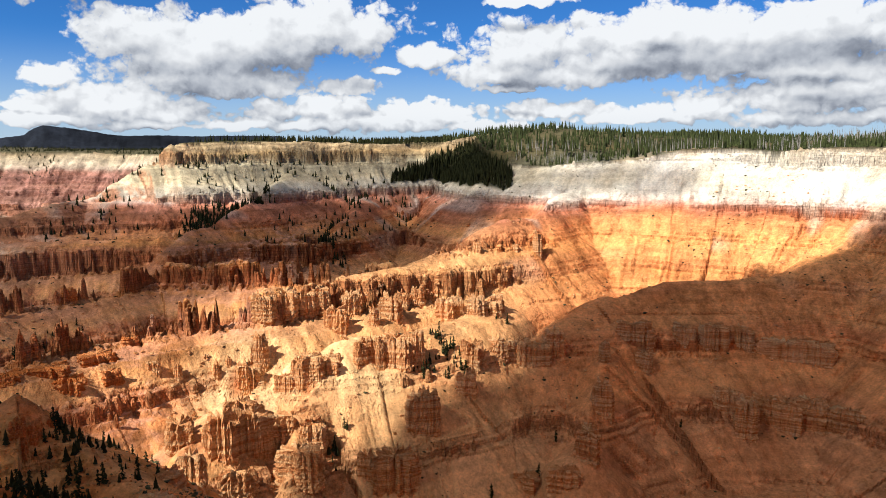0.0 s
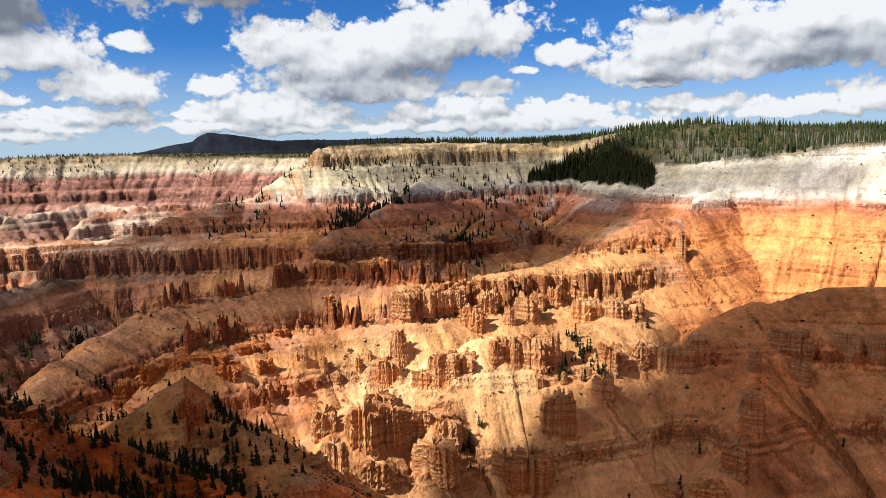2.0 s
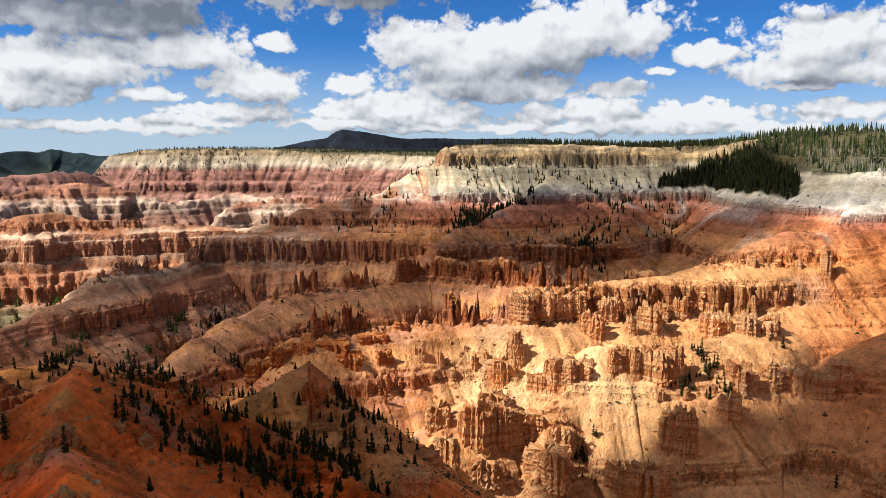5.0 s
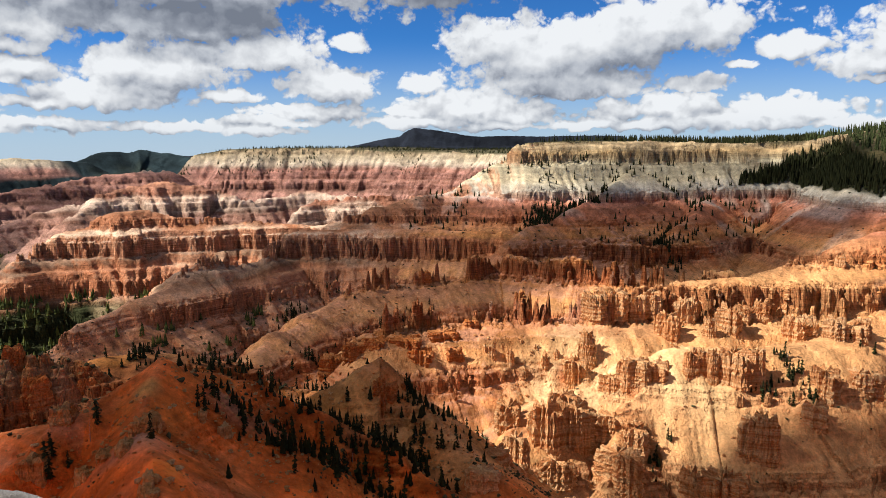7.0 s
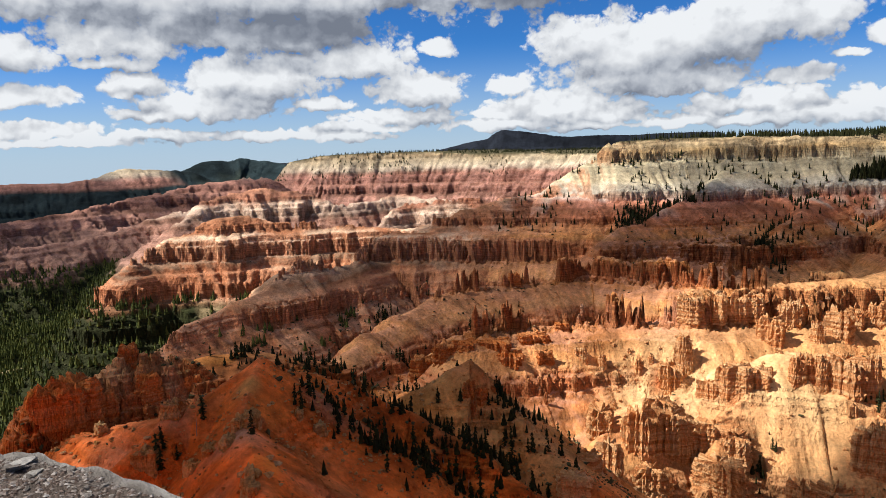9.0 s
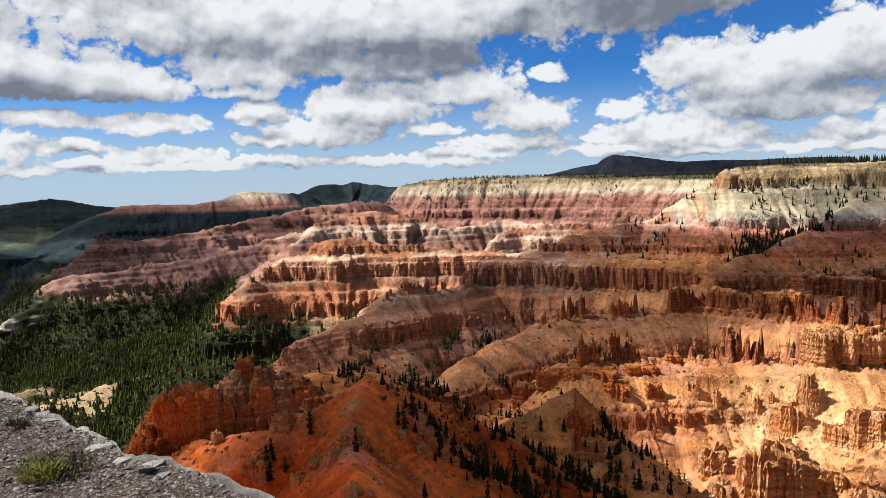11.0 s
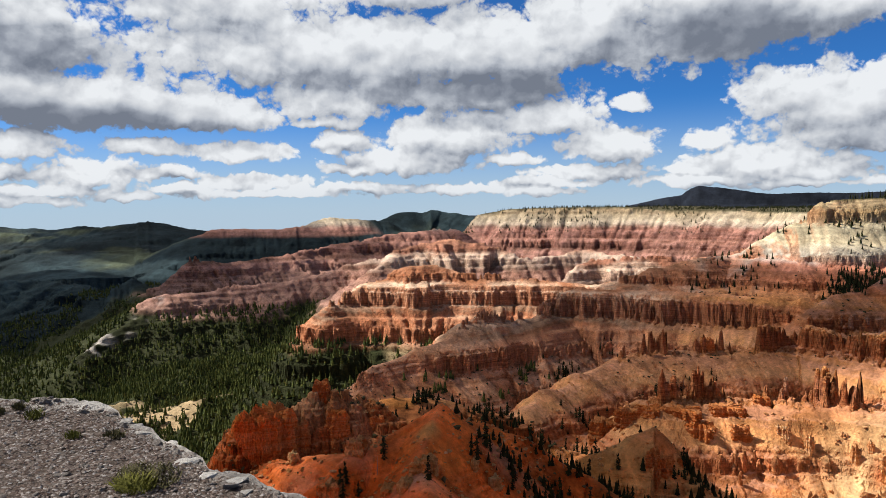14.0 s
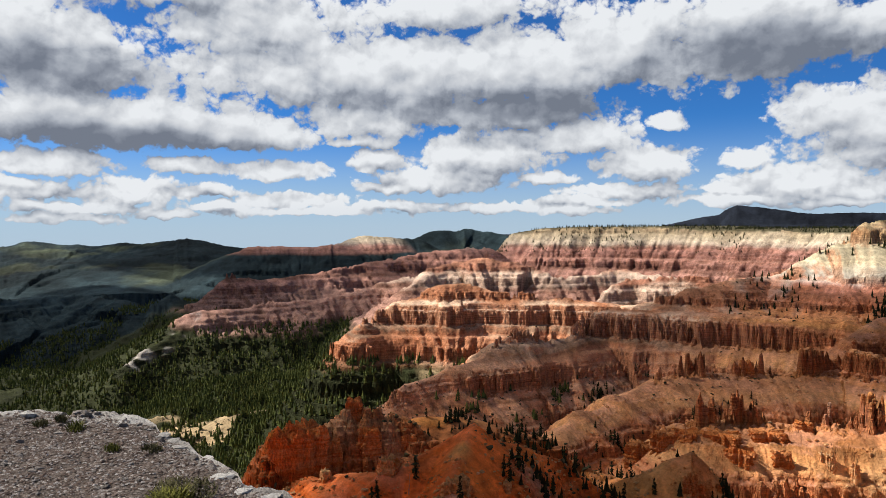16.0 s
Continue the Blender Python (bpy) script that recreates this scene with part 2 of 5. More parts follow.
def rock_material():
    m, n = material("canyon_rock", 0.95)
    paint = n.add("ShaderNodeVertexColor", layer_name="rock")
    col = paint.outputs[0]
    # thin beds, plainest on the bare walls of the farther spurs
    thin = layered(n, 0.006, 0.46, 4.0)
    broad = layered(n, 0.003, 0.10, 2.0)
    mixed = n.math("ADD", n.math("MULTIPLY", thin, 0.6), n.math("MULTIPLY", broad, 0.4))
    tint = n.ramp(mixed, (0.38, (0.52, 0.40, 0.34)), (0.46, (1.05, 0.94, 0.86)), (0.51, (0.66, 0.52, 0.44)), (0.58, (1.22, 1.24, 1.20)), (0.62, (0.80, 0.70, 0.62)), (0.68, (1.05, 1.0, 0.95)))
    upright = n.add("ShaderNodeSeparateXYZ")
    n.link(n.add("ShaderNodeNewGeometry").outputs["True Normal"], upright.inputs[0])
    cliff = n.span(upright.outputs[2], 0.72, 0.4)
    col = n.mix(n.math("MULTIPLY", paint.outputs[1], n.math("MULTIPLY_ADD", cliff, 0.65, 0.35)), col, n.mix(1.0, col, tint, "MULTIPLY"))
    coarse = n.noise(n.place, 0.05, 5.0, 0.6)
    fine = n.noise(n.place, 0.5, 6.0, 0.7)
    beds = layered(n, 0.03, 0.9)
    tone = n.math("ADD", n.span(coarse, 0.3, 0.7, 0.82, 1.12), n.span(fine, 0.25, 0.75, -0.22, 0.22))
    tone = n.math("ADD", tone, n.span(n.noise(n.place, 1.7, 3.0, 0.7), 0.3, 0.7, -0.05, 0.05))
    streaks = n.noise(n.vec("MULTIPLY", n.place, (0.17, 0.17, 0.028)), 1.0, 4.0, 0.68)
    tone = n.math("ADD", tone, n.math("MULTIPLY", n.math("SUBTRACT", streaks, 0.5), n.math("MULTIPLY_ADD", paint.outputs[1], 1.3, 0.7)))
    beds = n.math("MULTIPLY", n.math("SUBTRACT", beds, 0.5), n.math("MULTIPLY_ADD", cliff, 0.9, 0.1))
    tone = n.math("ADD", tone, n.math("MULTIPLY", beds, 1.3))
    n.link(times(n, col, tone), n.bsdf.inputs["Base Color"])
    # flutes down the cliffs
    flute = n.noise(n.vec("MULTIPLY", n.place, (0.30, 0.30, 0.022)), 1.0, 3.0, 0.6)
    flute = n.math("MULTIPLY", n.math("ABSOLUTE", n.math("SUBTRACT", flute, 0.5)), n.math("MULTIPLY_ADD", cliff, 4.6, 0.4))
    rough = n.math("ADD", n.math("MULTIPLY", n.noise(n.place, 0.3, 9.0, 0.64), n.math("MULTIPLY_ADD", cliff, 0.45, 0.55)), n.math("MULTIPLY", beds, 0.6))
    bump(n, n.math("ADD", rough, flute), 1.0, 2.6)
    return m


def tower_material(name, low, mid, high, top):
    """Bare rock of the free-standing towers: beds of orange, red and paler stone."""
    m, n = material(name, 0.95)
    place = n.add("ShaderNodeNewGeometry").outputs["Position"]
    beds = n.noise(n.vec("MULTIPLY", place, (0.02, 0.02, 0.45)), 1.0, 5.0, 0.65)
    fine = n.noise(place, 0.9, 6.0, 0.7)
    c = n.ramp(beds, (0.3, low), (0.46, mid), (0.58, high), (0.72, top))
    info = n.add("ShaderNodeObjectInfo").outputs["Random"]
    tone = n.math("ADD", n.span(fine, 0.25, 0.75, 0.7, 1.25), n.span(info, 0, 1, -0.12, 0.12, False))
    n.link(times(n, c, tone), n.bsdf.inputs["Base Color"])
    flute = n.math("ABSOLUTE", n.math("SUBTRACT", n.noise(n.vec("MULTIPLY", place, (0.55, 0.55, 0.04)), 1.0, 3.0, 0.6), 0.5))
    bump(n, n.math("ADD", n.math("ADD", n.noise(place, 0.8, 8.0, 0.66), beds), n.math("MULTIPLY", flute, 3.0)), 1.0, 1.6)
    return m


TOWER_ROCK = tower_material("tower_rock", (0.47, 0.18, 0.07), (0.63, 0.29, 0.115), (0.76, 0.46, 0.23), (0.56, 0.23, 0.085))
TOWER_RED = tower_material("tower_red", (0.42, 0.11, 0.025), (0.54, 0.17, 0.045), (0.58, 0.24, 0.09), (0.46, 0.12, 0.03))
TOWER_TAN = tower_material("tower_tan", (0.44, 0.19, 0.06), (0.56, 0.29, 0.11), (0.60, 0.36, 0.16), (0.50, 0.20, 0.05))
ROCK = rock_material()


def leaf_material(name, dark, light):
    m, n = material(name, 0.8)
    rand = n.add("ShaderNodeNewGeometry").outputs["Random Per Island"]
    info = n.add("ShaderNodeObjectInfo").outputs["Random"]
    mixed = n.math("ADD", n.math("MULTIPLY", rand, 0.6), n.math("MULTIPLY", info, 0.4))
    n.link(n.mix(mixed, dark, light), n.bsdf.inputs["Base Color"])
    return m


def bark_material(name, colour):
    m, n = material(name, 0.9)
    n.link(n.mix(n.span(n.noise(n.place, 6.0, 4.0), 0.3, 0.7), tuple(c * 0.6 for c in colour), colour), n.bsdf.inputs["Base Color"])
    return m


NEEDLES = leaf_material("conifer_needles", (0.010, 0.012, 0.005), (0.034, 0.036, 0.012))
WOODLAND = leaf_material("woodland_needles", (0.018, 0.032, 0.012), (0.17, 0.18, 0.045))
PLATEAU = leaf_material("plateau_needles", (0.010, 0.015, 0.007), (0.062, 0.074, 0.026))
SCRUB = leaf_material("desert_scrub", (0.025, 0.030, 0.014), (0.085, 0.080, 0.040))
BARK = bark_material("grey_brown_bark", (0.16, 0.12, 0.09))
SNAG = bark_material("weathered_wood", (0.30, 0.28, 0.25))

# ---- the canyon: one sheet of ground ----
def hashed(i, j, seed):
    h = (i.astype(np.int64) * 374761393 + j.astype(np.int64) * 668265263 + seed * 144664) & 0x7FFFFFFF
    h = ((h ^ (h >> 13)) * 1274126177) & 0x7FFFFFFF
    return (((h ^ (h >> 16)) & 0xFFFF) / 32767.5 - 1.0).astype(np.float32)


def soft_noise(x, y, seed=0):
    """Smooth noise from -1 to 1."""
    i, j = np.floor(x), np.floor(y)
    u, v = (x - i).astype(np.float32), (y - j).astype(np.float32)
    u, v = u * u * (3 - 2 * u), v * v * (3 - 2 * v)
    a, b = hashed(i, j, seed), hashed(i + 1, j, seed)
    c, d = hashed(i, j + 1, seed), hashed(i + 1, j + 1, seed)
    return (a + (b - a) * u) * (1 - v) + (c + (d - c) * u) * v


def fractal(x, y, size, octaves, seed=0, rough=0.5):
    total, gain = 0.0, 1.0
    for k in range(octaves):
        total = total + gain * soft_noise(x / size * 2 ** k + 17.3 * k, y / size * 2 ** k + 5.1 * k, seed + k)
        gain *= rough
    return total


def cells(x, y, size, seed):
    """Columns of jointed rock: a random value for each column, and how near its edge a point is (1 at the joint)."""
    px, py = x / size, y / size
    i, j = np.floor(px), np.floor(py)
    first, second = np.full(px.shape, 9.0, np.float32), np.full(px.shape, 9.0, np.float32)
    value = np.zeros(px.shape, np.float32)
    for u in (-1, 0, 1):
        for v in (-1, 0, 1):
            a, b = i + u, j + v
            d = np.hypot(a + 0.5 + 0.46 * hashed(a, b, seed) - px, b + 0.5 + 0.46 * hashed(a, b, seed + 1) - py).astype(np.float32)
            nearer = d < first
            second = np.where(nearer, first, np.minimum(second, d))
            value = np.where(nearer, hashed(a, b, seed + 2), value)
            first = np.where(nearer, d, first)
    return value, np.clip(1 - (second - first) / 0.32, 0, 1)


# hard layers of the rock: height of foot and top of each cliff band
BANDS = [(-262, -250), (-222, -206), (-181, -164), (-139, -116), (-101, -96), (-73, -62), (-21, -6)]
B_IN, Z_OUT = [-600.0], [-600.0]
for low, high in BANDS:
    mid, half = (low + high) / 2, 0.08 * (high - low)
    B_IN += [mid - half, mid + half]
    Z_OUT += [low, high]
B_IN += [400.0]
Z_OUT += [400.0]

CRESTS = {
    'hill_crest': [(36, 1299, 10), (84, 1237, 21), (129, 1193, 27), (208, 1151, 31), (296, 1101, 22), (408, 1043, 12), (470, 995, 6), (545, 944, 9), (588, 906, 11)],
    'rim': [(480, 738, -1), (436, 776, -1), (401, 806, -5), (355, 838, -1), (303, 863, -3), (260, 882, -15), (204, 918, -18), (134, 951, -27), (91, 981, -23), (72, 1058, -8), (74, 1228, 10), (-5, 1220, 9), (-62, 1198, 6), (-188, 1145, 10), (-292, 1092, 12), (-372, 1025, 9)],
    'lit_spur': [(172, 868, -53), (149, 837, -58), (117, 781, -77), (76, 751, -76), (19, 690, -99), (-25, 645, -109), (-64, 617, -112), (-100, 590, -113), (-138, 565, -112), (-183, 545, -129), (-208, 526, -133), (-236, 503, -133), (-261, 479, -133), (-277, 452, -135)],
    'right_shoulder': [(457, 693, -70), (396, 661, -100), (292, 658, -124), (224, 653, -139), (149, 633, -147), (114, 611, -156)],
    'castle_spur': [(58, 622, -141), (16, 575, -145), (-15, 548, -146), (-57, 534, -148), (-101, 510, -154), (-129, 483, -170), (-148, 465, -174), (-157, 443, -183)],
    'block_spur': [(-88, 507, -157), (-91, 471, -179), (-92, 453, -192), (-92, 430, -206)],
    'hoodoo_spur': [(249, 616, -158), (169, 609, -155), (115, 591, -160), (64, 571, -165), (29, 549, -172), (10, 518, -184), (-3, 478, -204)],
    'pillar_spur': [(162, 600, -158), (137, 553, -181), (120, 508, -204), (107, 478, -218)],
    'tree_spur': [(-205, 1040, -30), (-224, 974, -55), (-256, 915, -81), (-288, 853, -98), (-312, 823, -109)],
    'tree_spur_low': [(-99, 1055, -65), (-125, 922, -105), (-155, 836, -126), (-171, 781, -143)],
    'nose_spur': [(-379, 1022, 8), (-419, 995, -31), (-458, 956, -58), (-480, 923, -67), (-521, 877, -79), (-559, 829, -95)],
    'red_wall': [(-291, 988, -66), (-380, 946, -70), (-449, 938, -68)],
    'column_wall': [(-161, 865, -113), (-250, 854, -114), (-322, 841, -105), (-411, 823, -105), (-506, 792, -104), (-580, 752, -104), (-603, 721, -117), (-588, 681, -133)],
    'column_wall_near': [(-45, 689, -112), (-104, 712, -117), (-182, 728, -115), (-237, 722, -113), (-287, 715, -115), (-313, 682, -124), (-340, 652, -134), (-379, 601, -137), (-383, 537, -143), (-376, 468, -151), (-368, 409, -154)],
    'butte': [(-564, 838, -102), (-629, 816, -108), (-714, 770, -98), (-763, 721, -93), (-810, 684, -81), (-837, 651, -84), (-862, 599, -107), (-871, 550, -123), (-862, 526, -143)],
    'butte_spur': [(-586, 785, -112), (-585, 710, -126), (-580, 661, -130), (-596, 620, -128), (-613, 575, -130), (-596, 533, -148), (-601, 465, -157), (-595, 406, -163)],
    'peak_ridge': [(-207, 121, -95), (-209, 137, -89), (-208, 159, -82), (-204, 177, -74), (-203, 187, -81), (-199, 204, -89), (-191, 221, -97), (-176, 233, -109), (-157, 238, -118), (-123, 235, -132)],
    'peak_rib': [(-203, 175, -74), (-182, 149, -83), (-157, 131, -83), (-134, 113, -83)],
    'peak_apron': [(-201, 168, -82), (-208, 153, -86), (-221, 141, -90), (-237, 133, -95), (-255, 126, -100)],
    'tree_ridge': [(-321, 239, -109), (-310, 252, -108), (-297, 275, -113), (-273, 293, -119), (-250, 299, -127), (-223, 295, -128)],
    'pinnacle_ridge': [(-283, 126, -95), (-287, 136, -86), (-286, 155, -85), (-285, 167, -78), (-282, 176, -79), (-272, 187, -88), (-256, 195, -96)],
    'knoll': [(-195, 266, -117), (-185, 281, -106), (-179, 289, -104), (-169, 290, -113), (-149, 285, -127), (-124, 275, -136), (-106, 265, -141)],
    'gulch_block': [(-140, 470, -171), (-145, 447, -185), (-161, 423, -191), (-145, 403, -204)],
    'far_fan': [(-953, 1468, -112), (-1096, 1428, -103), (-1159, 1271, -114), (-1232, 1256, -91), (-1310, 1175, -72), (-1350, 1114, -81), (-1354, 1028, -101), (-1333, 956, -129)],
    'pale_ridge': [(-582, 1383, -67), (-655, 1260, -92), (-744, 1186, -92), (-836, 1123, -94), (-829, 1027, -121)],
    'long_ridge': [(-1856, 1675, -69), (-1946, 1488, -79), (-1954, 1214, -109), (-1939, 1040, -141), (-1961, 881, -148), (-1955, 766, -134), (-1949, 726, -162)],
    'layered_ridge': [(-1528, 1129, -128), (-1544, 925, -160), (-1553, 740, -179), (-1567, 606, -177), (-1575, 525, -188)],
    'white_tail': [(-1565, 521, -197), (-1517, 475, -220), (-1479, 412, -239), (-1437, 355, -252)],
    'cream_rim': [(-771, 2007, -15), (-929, 2158, -16), (-1129, 2175, -8), (-1302, 2158, -8), (-1481, 2137, 5), (-1705, 2029, 6), (-1857, 1960, 1), (-1978, 1925, -19)],
    'peak_a': [(-2473, 3639, 10), (-2295, 3754, 57), (-2189, 3817, 77), (-2146, 3841, 112), (-2106, 3863, 129), (-2014, 3901, 117), (-1884, 3954, 95), (-1713, 3998, 73), (-1351, 4082, 75), (-892, 4155, 70)],
    'peak_b': [(-2829, 2061, -59), (-2805, 2176, -31), (-2783, 2283, -17), (-2746, 2328, 12), (-2710, 2369, 3), (-2607, 2410, -24), (-2510, 2439, -40)],
    'red_butte': [(-2573, 1903, -56), (-2675, 1663, -36), (-2684, 1552, -52), (-2765, 1402, -70), (-2846, 1229, -77)],
    'west_hills': [(-3934, 1735, -108), (-3937, 1463, -96), (-3878, 1330, -67), (-3892, 1288, -57), (-3910, 1233, -78), (-4055, 1094, -87), (-4216, 844, -56), (-4241, 710, -54), (-4276, 454, -86)],
    'west_hills_low': [(-2199, 674, -192), (-2221, 596, -237), (-2648, 526, -214), (-2586, 271, -211)],
}
# slope, crest rounding, depth of gullies
STEEPNESS = {"hill_crest": (0.22, 30, 0), "peak_a": (0.5, 4, 3), "peak_b": (0.45, 8, 3), "red_butte": (0.5, 40, 10),
             "west_hills": (0.14, 40, 6), "west_hills_low": (0.35, 20, 12), "long_ridge": (0.5, 15, 18), "layered_ridge": (0.5, 12, 16), "white_tail": (0.7, 2, 7),
             "far_fan": (0.66, 4, 20), "pale_ridge": (0.64, 4, 15), "peak_ridge": (0.8, 1.5, 3), "peak_rib": (0.85, 1.5, 2), "peak_apron": (0.62, 5, 2),
             "knoll": (0.75, 4, 3), "pinnacle_ridge": (1.25, 3, 4), "tree_ridge": (0.6, 6, 3),
             "butte": (0.9, 5, 13), "butte_spur": (0.85, 4, 12), "column_wall": (0.92, 4, 12), "column_wall_near": (0.82, 6, 6),
             "block_spur": (1.1, 2, 4), "gulch_block": (1.1, 2, 4), "castle_spur": (0.92, 4, 5), "pillar_spur": (0.9, 3, 4),
             "right_shoulder": (0.75, 12, 5), "hoodoo_spur": (0.9, 4, 5), "lit_spur": (0.9, 7, 5)}
NEAR_RIDGES = ("peak_ridge", "peak_rib", "peak_apron", "tree_ridge", "pinnacle_ridge", "knoll")
RIM_NEAR = [(-3000, -1500, -20), (-700, -300, -5), (-150, -60, 0), (-40, -12, 0), (-12, -1, 0), (-8.2, 0.6, 0), (-6.4, 1.4, 0),
            (-4.0, 1.6, 0), (-1.5, 1.7, 0), (1, 1.6, 0), (4, 0, 0), (60, -30, 0), (300, 20, 0), (560, 250, 0), (580, 500, 0), (520, 660, 0)]
RIM_BACK = [(-330, 1130, 5), (-250, 1400, 0), (-300, 1800, 0), (-500, 2000, 0)]
RIM_FAR = [(-2000, 2300, -20), (-2600, 2700, -30), (-3500, 3300, -40), (-4900, 4900, 0), (4900, 4900, 20), (4900, -4900, 0), (-4900, -4900, 0)]
RIM_EAST, RIM_CREAM = CRESTS.pop("rim"), CRESTS.pop("cream_rim")
RIM = RIM_NEAR + RIM_EAST + RIM_BACK + RIM_CREAM + RIM_FAR
RIM_RUNS = [RIM_NEAR + RIM_EAST[:1], RIM_EAST[:10], RIM_EAST[9:] + RIM_BACK[:2], RIM_BACK[1:] + RIM_CREAM, RIM_CREAM[-1:] + RIM_FAR]


def inverse_band(z):
    return np.interp(z, Z_OUT, B_IN)


def nearest_on(line, x, y, closed=False):
    """Distance to a line in plan, the way along it and its height there."""
    pts = np.array(line, float)
    if closed:
        pts = np.vstack([pts, pts[:1]])
    best = np.full(x.shape, 1e12, np.float32)
    along, height = np.zeros(x.shape, np.float32), np.zeros(x.shape, np.float32)
    run = 0.0
    for a, b in zip(pts[:-1], pts[1:]):
        ex, ey = b[0] - a[0], b[1] - a[1]
        n = math.hypot(ex, ey)
        u = np.clip(((x - a[0]) * ex + (y - a[1]) * ey) / (n * n), 0, 1)
        d = (x - a[0] - u * ex) ** 2 + (y - a[1] - u * ey) ** 2
        near = d < best
        best = np.where(near, d, best)
        along = np.where(near, run + u * n, along)
        height = np.where(near, a[2] + u * (b[2] - a[2]), height)
        run += n
    return np.sqrt(best), along, height


def inside(line, x, y):
    odd = np.zeros(x.shape, bool)
    for a, b in zip(line, line[1:] + line[:1]):
        if a[1] == b[1]:
            continue
        cross = (a[1] > y) != (b[1] > y)
        odd ^= cross & (x < (b[0] - a[0]) * (y - a[1]) / (b[1] - a[1]) + a[0])
    return odd


def gully(s, d, deep, seed):
    if not deep:
        return 0.0
    a = 1 - np.abs(soft_noise(s / 46, d / 160, seed)) * 1.6
    b = 1 - np.abs(soft_noise(s / 17, d / 70, seed + 1)) * 1.6
    c = 1 - np.abs(soft_noise(s / 8, d / 50, seed + 2)) * 1.8
    e = 1 - np.abs(soft_noise(s / 4, d / 25, seed + 3)) * 1.8
    if deep > 11:
        a = a + 1.0 - 2.2 * np.abs(soft_noise(s / 105, d / 400, seed + 5))
    return np.minimum(d / 45, 1) * (deep * (0.8 * a + 0.45 * b) + min(deep, 5) * (0.3 * c + 0.14 * e))


def ground(x, y):
    """Height of the ground, before and after the hard layers stand out."""
    x, y = np.asarray(x, np.float32), np.asarray(y, np.float32)
    far = np.hypot(x, y)
    base = np.interp(x, [-4900, -3200, -2000, -1200, -600, -100, 600], [-330, -400, -360, -300, -262, -250, -262])
    base = base + fractal(x, y, 160, 4, 3) * 10 * np.clip(far / 400, 0.3, 2)
    wx = x + fractal(x, y, 45, 2, 50) * np.clip((far - 60) / 100, 0, 1) * np.where(far < 390, 1.2, 3.5)
    wy = y + fractal(x, y, 45, 2, 60) * np.clip((far - 60) / 100, 0, 1) * np.where(far < 390, 1.2, 3.5)
    d, s, h = nearest_on(RIM, wx, wy, True)
    inner = inside(RIM, wx, wy)
    near = np.clip(far / 60, 0, 1)
    outer, along = base, x.copy()
    for k, run in enumerate(RIM_RUNS):
        dk, sk, hk = nearest_on(run, wx, wy)
        rise = inverse_band(hk) - dk * (0.86 + 0.6 * (1 - near)) - gully(sk, dk, 8 if k < 3 else 18, 20 + k) * near
        along = np.where(rise > outer, sk + 911 * k, along)
        outer = np.maximum(outer, rise)
    plateau = inverse_band(h) + np.where(far > 1500, np.minimum(d * 0.003, 3), np.minimum(d * 0.02, 14)) * near
    b = np.where(inner, plateau, outer)
    for k, (name, line) in enumerate(CRESTS.items()):
        slope, c, deep = STEEPNESS.get(name, (0.72, 5, 6))
        top = max(p[2] for p in line)
        reach = (top + 420) / slope + 60
        lo_x, hi_x = min(p[0] for p in line) - reach, max(p[0] for p in line) + reach
        lo_y, hi_y = min(p[1] for p in line) - reach, max(p[1] for p in line) + reach
        m = (x > lo_x) & (x < hi_x) & (y > lo_y) & (y < hi_y)
        if slope < 0.3:      # gentle hills stay on the plateau or far off
            m &= inner | (far > 2900)
        px, py = wx[m], wy[m]
        d, s, h = nearest_on(line, px, py)
        d2 = np.sqrt(d * d + c * c) - c
        step = (lambda q: q) if name in NEAR_RIDGES else inverse_band
        crest = step(h + soft_noise(s / 14, s * 0, k) * min(deep, 4) * 0.4)
        rise = crest - slope * d2 - gully(s, d2, deep, 100 + 7 * k)
        along[m] = np.where(rise > b[m], s + 377 * k, along[m])
        b[m] = np.maximum(b[m], rise)
    # runnels and ribs carved into all slopes
    carve = np.abs(fractal(x, y, 58, 2, 151, 0.4)) * 9 + np.abs(fractal(x, y, 24, 2, 155, 0.5)) * 4.5 + np.abs(fractal(x, y, 9, 2, 159, 0.5)) * 1.3
    b = b - np.where(inner, 0, carve - 5.5) * np.clip((far - 120) / 150, 0, 1) * np.where(far > 2700, 0.15, np.where(far < 1150, 0.42, 0.9))
    # joints split the hard layers into columns, each standing out on its own; then the steps
    swing = np.clip((far - 60) / 80, 0, 1) * ~inner
    size = np.where(far < 1180, 1.0, 2.0)
    slim, crack = cells(x / size, y / size, 5.6, 31)
    broad, cleft = cells(wx / size, wy / size, 17.0, 35)
    bay = np.abs(fractal(x / size, y / size, 52, 2, 37, 0.4))
    cut = 2.3 * slim + 3.2 * crack + 3.4 * broad + 5.0 * cleft ** 1.5 + 4.0 * np.clip(1 - bay / 0.4, 0, 1)
    near_band = np.zeros_like(b)
    for low, high in BANDS:
        near_band = np.maximum(near_band, np.clip(1.6 - np.abs(b - (low + high) / 2 - 1) / 7, 0, 1) * (0.4 if low == -73 else 1.0))
    cut = cut * near_band * np.where(b > -45, 0.55, 1.0) * size ** 0.5
    patchy = fractal(x, y, 105, 3, 41)
    hard = np.where(b > -150, np.clip(0.82 + patchy * 0.75, 0.12, 1), np.clip(0.6 + fractal(x, y, 75, 3, 45) * 0.9, 0, 1))
    hard = np.where((x > -330) & (far > 760) & (b > -116) & (b < -78), hard * 0.15, hard)
    hard = np.where((far > 1180) & (far < 1950), hard * 0.45, hard)
    hard = np.where((x > 70) & (far > 560) & (b > -150) & (b < -105), hard * np.clip((110 - x) / 40, 0.08, 1), hard)
